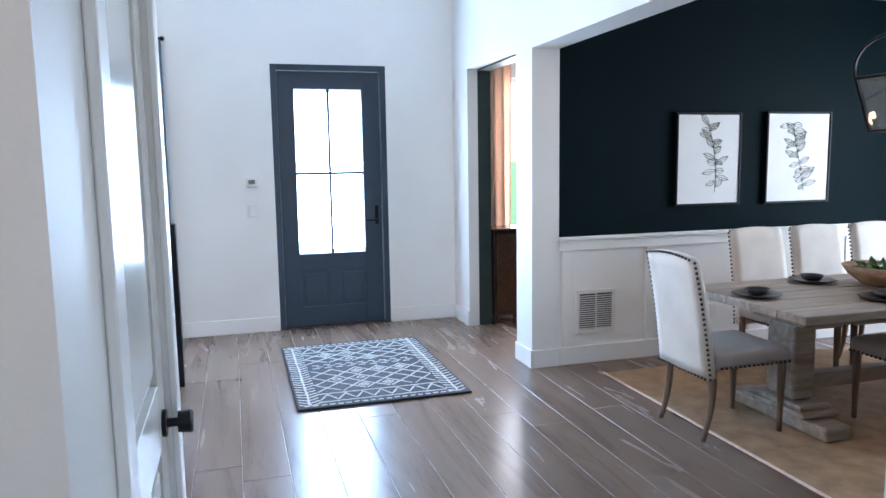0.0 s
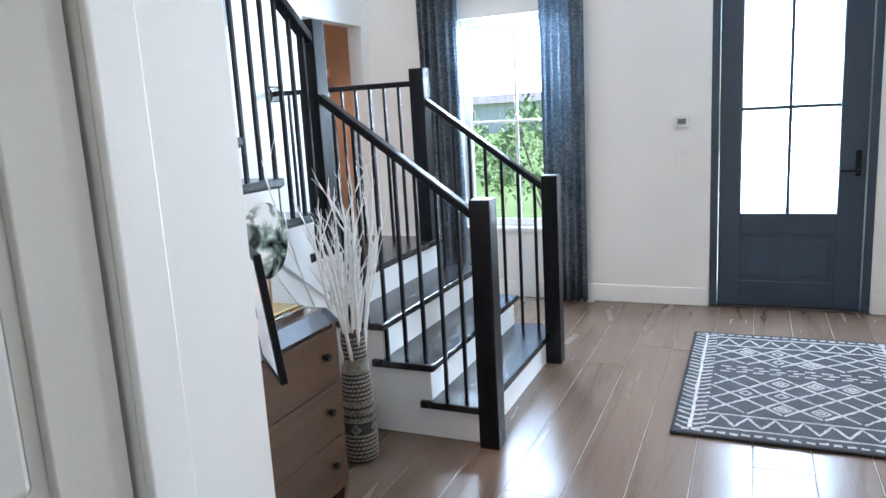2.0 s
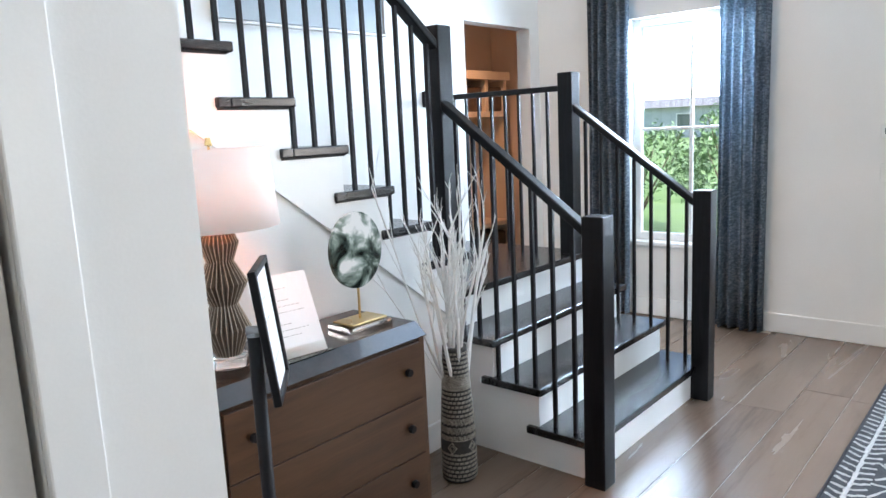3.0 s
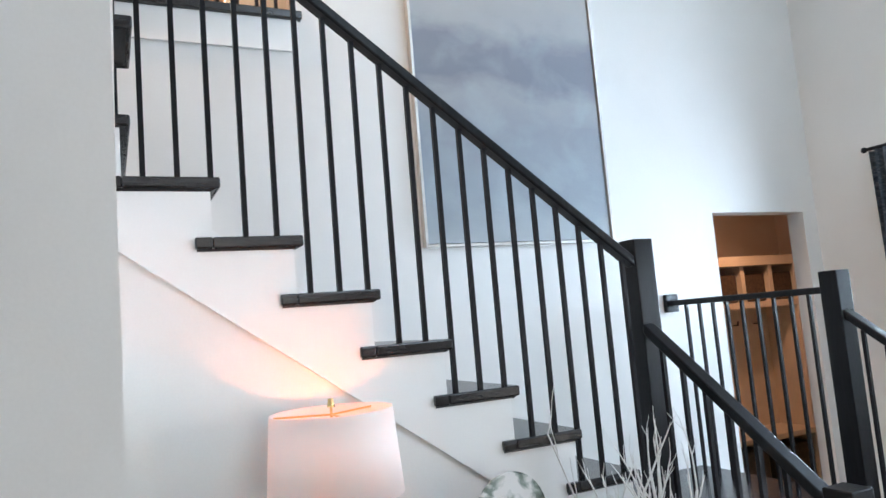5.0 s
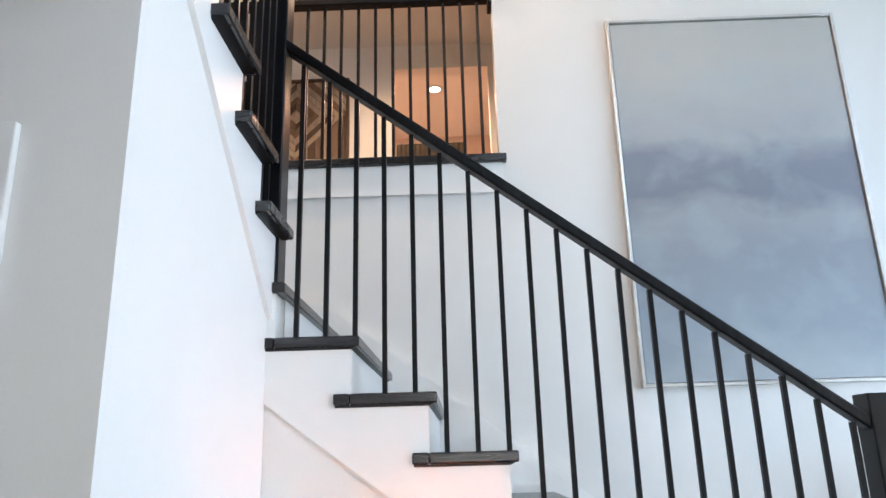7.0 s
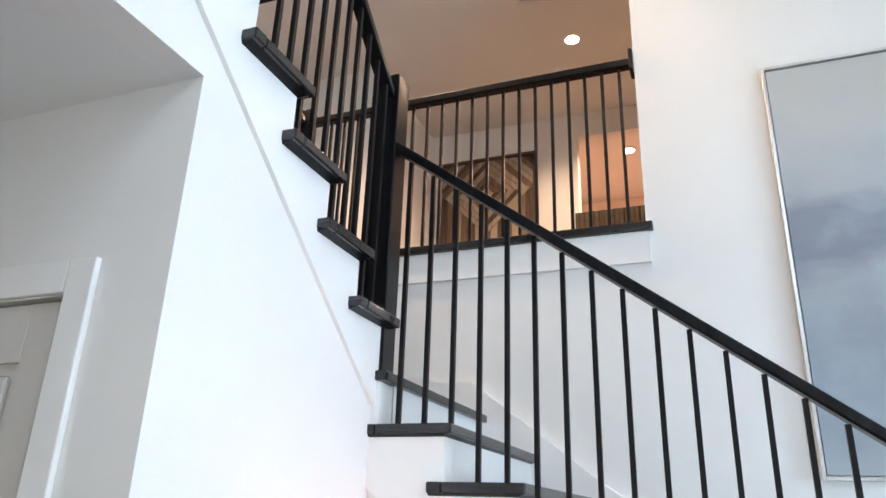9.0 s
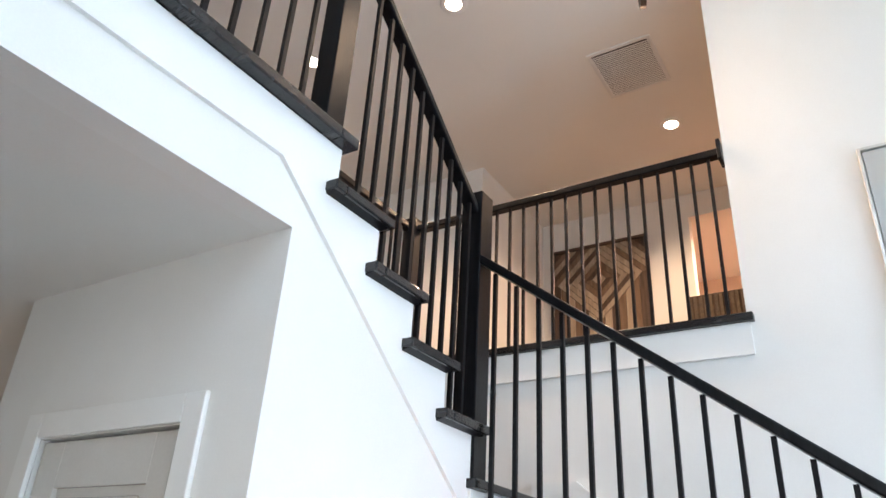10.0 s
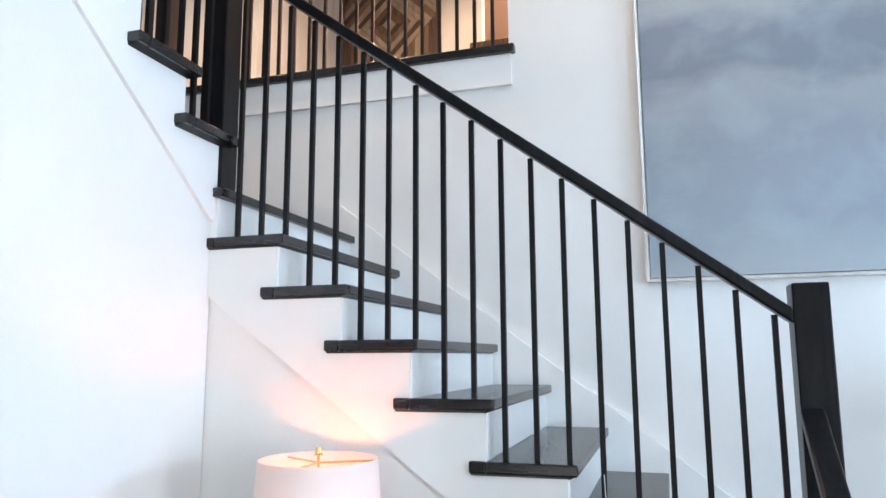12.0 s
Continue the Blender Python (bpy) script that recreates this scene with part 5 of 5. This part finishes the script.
for i in range(5):
    y = ly0 + i * (ly1 - ly0) / 5 + 0.045
    part("basket", box((lx0 + 0.05, y, 1.722), (lx1 - 0.03, y + 0.28, 1.99), 0.02, 2), LOCKERD, lk, "dark woven basket")
for i in range(6):
    y = ly0 + 0.2 + i * 0.28
    bm = bmesh.new()
    rod(bm, (lx0 + 0.02, y, 1.5), (lx0 + 0.08, y, 1.5), 0.006)
    rod(bm, (lx0 + 0.075, y, 1.5), (lx0 + 0.085, y, 1.54), 0.008)
    part("hook", bm, IRON, lk, "black coat hook")
for i in range(3):
    bk2 = thing("storage_basket", (-2.78, 4.62 + i * 0.6, 0), "dark woven basket under the locker bench", "basket", "bench baskets")
    part("basket_body", box((-2.96, 4.40 + i * 0.6, 0.0), (-2.62, 4.85 + i * 0.6, 0.36), 0.03, 2), LOCKERD, bk2)
coat = thing("hanging_bag", (-2.86, 4.62, 1.5), "brown cloth bag hanging from a locker hook", "bag")
part("bag_body", lathe([(0.02, -0.02), (0.07, -0.14), (0.12, -0.45), (0.10, -0.72), (0.03, -0.76)], (-2.84, 4.73, 1.5), 20), LOCKERD, coat, "", True)

# ---- study seen through its doorway ----
setting("door_jamb_study", prism([(2.96, 0), (2.982, 0), (2.982, 2.402), (4.168, 2.402), (4.168, 0), (4.19, 0), (4.19, 2.418), (2.96, 2.418)], 0, XR + 0.10, XR + 0.225), STUDYGREEN, "dark green painted study door jamb", "door frame")
curtain(3.58, 3.93, YF - 0.08, 0.012, 2.6, 4, PEACHCURT, "peach linen curtain in the study", seed=6)
sd = thing("study_dresser", (3.82, 4.32, 0), "dark wooden cabinet beside the study window", "cabinet")
part("body", box((3.60, 4.16, 0.08), (3.95, 4.44, 0.90), 0.006, 2), WALNUT_DARK, sd)
part("cabinet_top", box((3.585, 4.145, 0.902), (3.965, 4.455, 0.93), 0.005, 2), WALNUT_DARK, sd)
for x, y in ((3.62, 4.18), (3.92, 4.18), (3.62, 4.42), (3.92, 4.42)):
    part("leg", box((x - 0.018, y - 0.018, 0), (x + 0.018, y + 0.018, 0.079)), WALNUT_DARK, sd)
part("cabinet_door", box((3.63, 4.152, 0.12), (3.92, 4.159, 0.87), 0.002), WALNUT, sd)
sw2 = thing("study_window", (4.5, YF + 0.1, 0.5), "white framed study window", "window", "", "structure")
sw2.name = "window_2"
ORIGIN[sw2.name] = Vector((4.5, YF + 0.1, 0.5))
bm = bmesh.new()
for lo, hi in (((3.90, YF + 0.07, 0.5), (3.95, YF + 0.12, 2.4)), ((4.9, YF + 0.07, 0.5), (4.95, YF + 0.12, 2.4)), ((3.95, YF + 0.07, 2.35), (4.9, YF + 0.12, 2.4)), ((3.95, YF + 0.07, 0.5), (4.9, YF + 0.12, 0.55))):
    cube(bm, lo, hi, 0.003)
part("window_frame", bm, TRIM, sw2)

# ---- dining room ----
setting("trim_wainscot", box((XR + 0.222, 2.686, 0.0), (7.35, 2.699, 0.93)), TRIM, "white panelled wainscot", "trim")
bm = bmesh.new()
cube(bm, (XR + 0.222, 2.655, 0.965), (7.35, 2.699, 0.992), 0.006, 2)
cube(bm, (XR + 0.222, 2.672, 0.885), (7.35, 2.685, 0.964), 0.003)
setting("trim_chair_rail", bm, TRIM, "white chair rail moulding", "trim")
for i, x in enumerate((3.60, 4.32, 5.30, 6.28, 7.26)):
    setting("trim_wainscot_stile", box((x, 2.674, 0.142), (x + 0.075, 2.685, 0.884), 0.002), TRIM, "white wainscot stile", "trim")
baseboard("baseboard_dining", (XR + 0.224, 2.668, 0), (7.35, 2.6855, BH))
bm = bmesh.new()
for lo, hi in (((XR + 0.222, 2.64, 2.86), (7.35, 2.70, 3.0)),):
    cube(bm, lo, hi, 0.02, 2)
setting("trim_crown", bm, TRIM, "white crown moulding", "trim")
ol = thing("wall_outlet", (4.95, 2.685, 0.33), "white power outlet on the wainscot", "outlet")
part("plate", box((4.915, 2.680, 0.275), (4.985, 2.6858, 0.385), 0.002), PLASTIC, ol)
wv = thing("wall_vent", (3.885, 2.685, 0.25), "white slatted return vent in the wainscot", "vent")
bm = bmesh.new()
a0, a1, b0, b1 = 3.715, 4.055, 0.235, 0.575
for lo, hi in (((a0, 2.674, b0), (a0 + 0.03, 2.6855, b1)), ((a1 - 0.03, 2.674, b0), (a1, 2.6855, b1)), ((a0 + 0.03, 2.674, b0), (a1 - 0.03, 2.6855, b0 + 0.03)), ((a0 + 0.03, 2.674, b1 - 0.03), (a1 - 0.03, 2.6855, b1))):
    cube(bm, lo, hi, 0.002)
part("vent_frame", bm, VENTM, wv)
part("centre_bar", box(((a0 + a1) / 2 - 0.006, 2.673, b0 + 0.03), ((a0 + a1) / 2 + 0.006, 2.6748, b1 - 0.03)), VENTM, wv)
# dark sheet as the shade between these slats
part("shade_backing", box((a0 + 0.03, 2.683, b0 + 0.03), (a1 - 0.03, 2.685, b1 - 0.03)), VENTD, wv)
for i in range(16):
    z = b0 + 0.034 + i * (b1 - b0 - 0.068) / 16
    bm = box((a0 + 0.031, 2.675, z), (a1 - 0.031, 2.682, z + 0.0065))
    part("slat", bm, VENTM, wv)


def botanical(x0, x1, z0, z1, seed):
    p = thing("framed_print", ((x0 + x1) / 2, 2.70, z0), "black framed botanical ink print on white paper", "picture", "framed prints")
    bm = bmesh.new()
    y0, y1 = 2.662, 2.699
    for lo, hi in (((x0, y0, z0), (x0 + 0.016, y1, z1)), ((x1 - 0.016, y0, z0), (x1, y1, z1)), ((x0 + 0.016, y0, z0), (x1 - 0.016, y1, z0 + 0.016)), ((x0 + 0.016, y0, z1 - 0.016), (x1 - 0.016, y1, z1))):
        cube(bm, lo, hi, 0.002)
    part("picture_frame", bm, IRON, p)
    part("sheet", box((x0 + 0.0165, 2.672, z0 + 0.0165), (x1 - 0.0165, 2.69, z1 - 0.0165)), PAPER, p)
    r = random.Random(seed)
    bm = bmesh.new()
    cx, cz = (x0 + x1) / 2, z0 + 0.10
    hgt = z1 - z0 - 0.2
    stem = []
    for i in range(13):
        t = i / 12
        stem.append(Vector((cx + 0.07 * math.sin(2.2 * t + seed), 2.6705, cz + hgt * t)))
    for a, b in zip(stem, stem[1:]):
        rod(bm, a, b, 0.0025, steps=5)
    for i in range(1, 13):
        for s in (-1, 1):
            if r.random() < 0.2:
                continue
            o = stem[i]
            ang = r.uniform(0.1, 0.9)
            ln = r.uniform(0.07, 0.15)
            d = Vector((s * math.cos(ang), 0, math.sin(ang) * r.choice((-0.6, 1))))
            nrm = Vector((-d.z, 0, d.x))
            top_, bot = [], []
            for j in range(7):
                u = j / 6
                w = 0.020 * math.sin(math.pi * u) ** 0.8
                top_.append(o + d * ln * u + nrm * w)
                bot.append(o + d * ln * u - nrm * w)
            for line in (top_, bot, [o, o + d * ln]):
                for a, b in zip(line, line[1:]):
                    if (a - b).length > 1e-4:
                        rod(bm, a, b, 0.0026, steps=4)
    part("ink_drawing", bm, INKSTROKE, p, "ink drawing of a leafy branch")


botanical(4.565, 5.165, 1.195, 1.925, 1)
botanical(5.41, 6.055, 1.19, 1.935, 2)

jr = thing("jute_rug", (5.2, 1.2, 0), "natural woven jute rug under the dining table", "rug")
part("weave", box((3.80, -0.35, 0.004), (6.9, 2.36, 0.014), 0.004, 2), JUTE, jr)
part("rug_border", box((3.78, -0.37, 0.004), (3.799, 2.38, 0.015), 0.004, 2), PEACHCURT, jr)

FL = 0.0145
tb = thing("dining_table", (5.1, 1.15, FL), "weathered oak trestle dining table", "table")
for i in range(5):
    y0 = 0.675 + i * 0.203
    part("table_plank", box((3.98, y0, 0.715), (6.4, y0 + 0.2015, 0.762), 0.004), OAKTABLE, tb)
for x in (4.34, 6.04):
    tr = part("trestle", box((x - 0.075, 1.04, 0.17), (x + 0.075, 1.27, 0.62), 0.02, 2), OAKTABLE, tb)
    part("foot_beam", box((x - 0.09, 0.78, FL), (x + 0.09, 1.58, 0.10), 0.02, 2), OAKTABLE, tb)
    for z, w in ((0.11, 0.13), (0.14, 0.11), (0.62, 0.11), (0.655, 0.14)):
        bm = box((x - w, 1.155 - w * 1.9, z), (x + w, 1.155 + w * 1.9, z + 0.029), 0.008, 2)
        part("moulding", bm, OAKTABLE, tb)
    part("top_bearer", box((x - 0.06, 0.74, 0.685), (x + 0.06, 1.62, 0.714), 0.004), OAKTABLE, tb)
part("stretcher", box((4.416, 1.11, 0.20), (5.964, 1.20, 0.29), 0.008), OAKTABLE, tb)


def dining_chair(label):
    """Local: seat faces +x; base on z = 0."""
    c = thing("dining_chair", (0, 0, 0), label, "chair", "dining chairs")
    bm = bmesh.new()
    cube(bm, (-0.24, -0.235, 0.40), (0.27, 0.235, 0.50), 0.035, 4)
    part("seat", bm, SEATGREY, c, "grey linen seat", True)
    bm = bmesh.new()
    rows = []
    for k in range(11):
        t = k / 10
        z = 0.35 + 0.675 * t
        xb = -0.285 - 0.07 * t - 0.04 * t * t
        th_ = 0.075 - 0.012 * t
        half = 0.235 - 0.012 * t
        row = []
        for m_ in range(9):
            u = m_ / 8 * 2 - 1
            zz = z + (0.018 * (1 - u * u) if k == 10 else 0)
            row.append(((xb + 0.010 * (u * u), half * u, zz), (xb + th_, half * u, zz)))
        rows.append([[bm.verts.new(p[0]) for p in row], [bm.verts.new(p[1]) for p in row]])
    for a, b in zip(rows, rows[1:]):
        for m_ in range(8):
            bm.faces.new((a[0][m_], a[0][m_ + 1], b[0][m_ + 1], b[0][m_]))
            bm.faces.new((a[1][m_ + 1], a[1][m_], b[1][m_], b[1][m_ + 1]))
        bm.faces.new((a[0][0], b[0][0], b[1][0], a[1][0]))
        bm.faces.new((a[0][8], a[1][8], b[1][8], b[0][8]))
    for m_ in range(8):
        bm.faces.new((rows[0][0][m_], rows[0][1][m_], rows[0][1][m_ + 1], rows[0][0][m_ + 1]))
        bm.faces.new((rows[10][0][m_], rows[10][0][m_ + 1], rows[10][1][m_ + 1], rows[10][1][m_]))
    bmesh.ops.recalc_face_normals(bm, faces=bm.faces)
    bmesh.ops.bevel(bm, geom=[e for e in bm.edges if len(e.link_faces) == 2 and e.calc_face_angle(0) > 0.9], offset=0.014, segments=3, affect="EDGES")
    part("backrest", bm, LINEN, c, "cream linen backrest", True)

    def nails(points):
        b_ = bmesh.new()
        for p in points:
            bmesh.ops.create_uvsphere(b_, u_segments=8, v_segments=5, radius=0.0085, matrix=Matrix.Translation(p))
        part("nail_trim", b_, NAIL, c, "row of bronze nail heads")
    for s_ in (-1, 1):
        nails([(-0.285 - 0.07 * t - 0.04 * t * t + 0.022, s_ * (0.236 - 0.012 * t), 0.36 + 0.645 * t) for t in [i / 23 for i in range(24)]])
        nails([(-0.19 + 0.445 * i / 15, s_ * 0.236, 0.415) for i in range(16)])
    nails([(-0.284, -0.22 + 0.44 * i / 15, 0.362) for i in range(16)])
    nails([(-0.392, -0.20 + 0.40 * i / 14, 1.020 + 0.018 * (1 - (i / 7 - 1) ** 2)) for i in range(15)])
    for x, y, dx in ((0.235, 0.20, 0.0), (0.235, -0.20, 0.0), (-0.225, 0.20, -0.05), (-0.225, -0.20, -0.05)):
        bm = bmesh.new()
        rings = []
        for i in range(7):
            t = i / 6
            r = 0.025 - 0.010 * t
            cx_, cz_ = x + dx * t * t + 0.012 * math.sin(3 * t) * (dx != 0), 0.405 * (1 - t)
            rings.append([bm.verts.new((cx_ + r * math.cos(math.pi * m_ / 4 + 0.39), y + r * math.sin(math.pi * m_ / 4 + 0.39), cz_)) for m_ in range(8)])
        for r0, r1 in zip(rings, rings[1:]):
            for m_ in range(8):
                bm.faces.new((r0[m_], r1[m_], r1[(m_ + 1) % 8], r0[(m_ + 1) % 8]))
        bm.faces.new(list(reversed(rings[-1])))
        part("leg", bm, OAKLEG, c, "oak leg", True)
    return c


chair = dining_chair("cream linen dining chair with bronze nailhead trim and oak legs")
chair.matrix_basis = pose(3.925, 1.225, FL, 0, 0, 0)
for x in (4.93, 5.47, 6.03):
    copy_thing(chair, pose(x, 1.83, FL, 0, 0, -90))
for x in (4.93, 5.50):
    copy_thing(chair, pose(x, 0.82, FL, 0, 0, 90))

TT = 0.763


def plate_set(x, y, r):
    p = thing("plate", (x, y, TT), "black stoneware plate on the table", "plate", "place settings")
    part("dish", lathe([(r * 0.55, 0.001), (r * 0.6, 0.004), (r * 0.92, 0.014), (r, 0.020), (r * 0.97, 0.022), (r * 0.6, 0.010), (r * 0.3, 0.008)], (x, y, TT), 36), CERAMIC, p, "", True)
    b = thing("small_bowl", (x, y, TT + 0.012), "small black stoneware bowl on a plate", "bowl", "place settings")
    part("bowl_body", lathe([(r * 0.25, 0.0), (r * 0.4, 0.008), (r * 0.52, 0.035), (r * 0.50, 0.036), (r * 0.3, 0.012)], (x, y, TT + 0.011), 30), CERAMIC, b, "", True)


for x, y in ((4.14, 1.22), (4.80, 1.50), (5.42, 1.50), (4.72, 0.88), (5.5, 0.88)):
    plate_set(x, y, 0.14)
wb = thing("serving_bowl", (5.10, 1.24, TT), "large turned wooden bowl with green leaves", "bowl")
part("bowl_body", lathe([(0.09, 0.001), (0.12, 0.01), (0.20, 0.07), (0.235, 0.125), (0.225, 0.127), (0.18, 0.07), (0.08, 0.03)], (5.10, 1.24, TT), 40), BOWLWOOD, wb, "", True)
rnd = random.Random(9)
bm = bmesh.new()
for i in range(70):
    a, r = rnd.uniform(0, 6.28), 0.20 * math.sqrt(rnd.random())
    c = Vector((5.10 + r * math.cos(a), 1.24 + r * math.sin(a), TT + 0.085 + rnd.uniform(0, 0.04)))
    m = Matrix.Translation(c) @ Euler((rnd.uniform(-0.9, 0.9), rnd.uniform(-0.9, 0.9), a)).to_matrix().to_4x4()
    vv = [bm.verts.new(m @ Vector(p)) for p in ((-0.045, 0, 0), (0, 0.022, 0.012), (0.045, 0, 0), (0, -0.022, 0.012))]
    bm.faces.new(vv)
part("leaves", bm, LEAF, wb, "loose green leaves")

LZ = 1.72
ln = thing("pendant_lantern", (5.12, 1.2, LZ), "bronze tapered glass lantern with curved arms over the table, lit", "pendant lamp")
corner_low = [Vector((5.12 + 0.165 * math.cos(a), 1.2 + 0.165 * math.sin(a), LZ)) for a in (0.785, 2.356, 3.927, 5.498)]
corner_top = [Vector((5.12 + 0.255 * math.cos(a), 1.2 + 0.255 * math.sin(a), LZ + 0.32)) for a in (0.785, 2.356, 3.927, 5.498)]
for k in range(4):
    j = (k + 1) % 4
    bm = bmesh.new()
    rod(bm, corner_low[k], corner_top[k], 0.009, steps=8)
    part("corner_bar", bm, IRON, ln)
    bm = bmesh.new()
    rod(bm, corner_low[k], corner_low[j], 0.009, steps=8)
    rod(bm, corner_top[k], corner_top[j], 0.011, steps=8)
    part("frame_bar", bm, IRON, ln)
    mid_point = (corner_low[k] + corner_top[j]) / 2
    inward = (Vector((5.12, 1.2, mid_point.z)) - mid_point).normalized() * 0.003
    bm = bmesh.new()
    vv = [bm.verts.new(c + o) for o in (Vector((0, 0, 0)), inward) for c in (corner_low[k], corner_low[j], corner_top[j], corner_top[k])]
    for f in ((0, 1, 2, 3), (7, 6, 5, 4), (0, 4, 5, 1), (1, 5, 6, 2), (2, 6, 7, 3), (3, 7, 4, 0)):
        bm.faces.new([vv[i] for i in f])
    part("glass_panel", bm, GLASS, ln, "clear glass panel")
    bm = bmesh.new()
    prev = corner_top[k]
    for i in range(1, 11):
        t = i / 10
        r = 0.255 * math.cos(t * math.pi / 2) + 0.03 * math.sin(math.pi * t)
        d = (corner_top[k] - Vector((5.12, 1.2, LZ + 0.32))).normalized()
        p = Vector((5.12, 1.2, LZ + 0.32 + 0.27 * math.sin(t * math.pi / 2))) + d * r
        rod(bm, prev, p, 0.010, steps=8)
        prev = p
    part("curved_arm", bm, IRON, ln)
    c = Vector((5.12 + 0.07 * math.cos(k * 1.571), 1.2 + 0.07 * math.sin(k * 1.571), LZ))
    bm = bmesh.new()
    rod(bm, c + Vector((0, 0, 0.02)), c + Vector((0, 0, 0.10)), 0.012)
    part("candle_sleeve", bm, IRON, ln)
    bm = bmesh.new()
    bmesh.ops.create_uvsphere(bm, u_segments=10, v_segments=8, radius=0.020, matrix=Matrix.Translation(c + Vector((0, 0, 0.125))) @ Matrix.Diagonal((1, 1, 1.4, 1)))
    part("bulb", bm, FLAME, ln, "lit bulb", True)
bm = bmesh.new()
for k in range(2):
    rod(bm, corner_low[k] + Vector((0, 0, 0.01)), corner_low[k + 2] + Vector((0, 0, 0.01)), 0.007)
part("candle_tray", bm, IRON, ln)
bm = bmesh.new()
rod(bm, (5.12, 1.2, LZ + 0.58), (5.12, 1.2, 3.0), 0.007)
part("stem", bm, IRON, ln)

# ---- outdoors ----
setting("ground", box((-600, YF + 0.16, -0.5), (600, 900, -0.12)), GRASS, "green lawn before the house", "ground")
setting("pavement", box((0.9, YF + 0.152, -0.119), (6.5, 30, -0.02), 0.01), PAVE, "pale concrete porch and path", "pavement")


def shrub(x, y, r, h, seed, label):
    s = thing("shrub", (x, y, -0.12), label, "shrub", "front shrubs")
    rr = random.Random(seed)
    bm = bmesh.new()
    for k in range(9):
        a = rr.uniform(0, 6.28)
        rod(bm, (x, y, -0.12), (x + r * 0.6 * math.cos(a), y + r * 0.6 * math.sin(a), -0.12 + h * rr.uniform(0.5, 0.85)), 0.02, 0.006, 6)
    part("branches", bm, BARK, s)
    verts, faces = [], []
    for k in range(2600):
        a, b = rr.uniform(0, 6.28), rr.uniform(-0.35, 1)
        q = (0.72 + 0.28 * rr.random()) * (0.85 + 0.2 * math.sin(3 * a + seed) * math.cos(2 * b))
        rad = r * q * math.sqrt(max(0.05, 1 - b * b * 0.9))
        c = Vector((x + rad * math.cos(a), y + rad * math.sin(a), -0.12 + h * (0.45 + 0.5 * b * q)))
        if c.z < -0.08:
            continue
        m = Euler((rr.uniform(-1.2, 1.2), rr.uniform(-1.2, 1.2), rr.uniform(0, 6.28))).to_matrix()
        w = rr.uniform(0.03, 0.055)
        i = len(verts)
        verts += [c + m @ Vector(p) for p in ((-w, 0, 0), (0, w * 0.5, 0.008), (w, 0, 0), (0, -w * 0.5, 0.008))]
        faces.append((i, i + 1, i + 2, i + 3))
    me = bpy.data.meshes.new("foliage")
    me.from_pydata([v - Vector((x, y, -0.12)) for v in verts], [], faces)
    me.materials.append(FOLIAGE)
    f = new("foliage", me)
    f.parent = s
    return s


shrub(-0.55, 8.2, 1.0, 2.15, 1, "leafy green shrub outside the foyer window")
shrub(0.0, 9.6, 0.9, 2.0, 2, "rounded green shrub on the lawn")
shrub(-2.6, 9.2, 1.3, 1.9, 3, "broad green shrub before the neighbouring house")
pot = thing("planter", (2.42, 6.4, -0.02), "pale round planter on the porch", "planter")
part("pot", lathe([(0.14, 0.0), (0.19, 0.1), (0.21, 0.34), (0.19, 0.36), (0.16, 0.30)], (2.42, 6.4, -0.02), 30), PAVE, pot, "", True)
hs = thing("house", (-10, 62, -0.12), "grey sided neighbouring house with dark roof", "house")
part("wall", box((-26, 58, -0.12), (-3.0, 68, 2.4)), HOUSEW, hs)
part("roof", prism([(57.3, 2.4), (68.7, 2.4), (63, 3.9)], 0, -26.6, -2.4), ROOFM, hs)
for x in (-22, -16, -11, -6.5):
    w = part("window", box((x, 57.94, 0.6), (x + 1.6, 58.02, 1.9)), TRIM, hs)
    part("pane", box((x + 0.1, 57.9, 0.7), (x + 1.5, 57.935, 1.8)), GREYPL, w)

# ---- ground floor and its planks, piece by piece ----
floor = setting("floor", box((-4.2, -4.6, -0.05), (7.5, YF + 0.10, -0.004)), JOINT_GLINT, "brown oak plank floor with knots and bevelled joints", "floor")
rnd = random.Random(12)
PW = 0.2386
xs = 1.444 - 11 * PW
while xs < 7.3:
    seam = 3.147 if 0.7 < xs < 1.0 else None
    y = -4.6 + rnd.uniform(-1.4, 0)
    while y < YF:
        ln_ = rnd.choice((1.5, 1.9, 2.2, 2.6))
        a, b = max(y, -4.6), min(y + ln_, YF)
        y += ln_
        if seam and a < seam - 0.4 < b + 1.2 and b > seam - 1.2:
            b = y = seam
            seam = None
        if b - a < 0.08:
            continue
        x1 = min(xs + PW, 7.35)
        lo, hi = (xs + 0.0016, a + 0.0016, -0.012), (x1 - 0.0016, b - 0.0016, 0.0)
        bm = bmesh.new()
        bv = 0.0018
        v0 = [bm.verts.new((px, py, -0.0035)) for px, py in ((lo[0], lo[1]), (hi[0], lo[1]), (hi[0], hi[1]), (lo[0], hi[1]))]
        v1 = [bm.verts.new((px, py, -bv)) for px, py in ((lo[0], lo[1]), (hi[0], lo[1]), (hi[0], hi[1]), (lo[0], hi[1]))]
        v2 = [bm.verts.new((px, py, 0.0)) for px, py in ((lo[0] + bv, lo[1] + bv), (hi[0] - bv, lo[1] + bv), (hi[0] - bv, hi[1] - bv), (lo[0] + bv, hi[1] - bv))]
        for i in range(4):
            j = (i + 1) % 4
            bm.faces.new((v0[i], v0[j], v1[j], v1[i]))
            bm.faces.new((v1[i], v1[j], v2[j], v2[i]))
        bm.faces.new(v2)
        part("plank", bm, FLOORM, floor)
    xs += PW
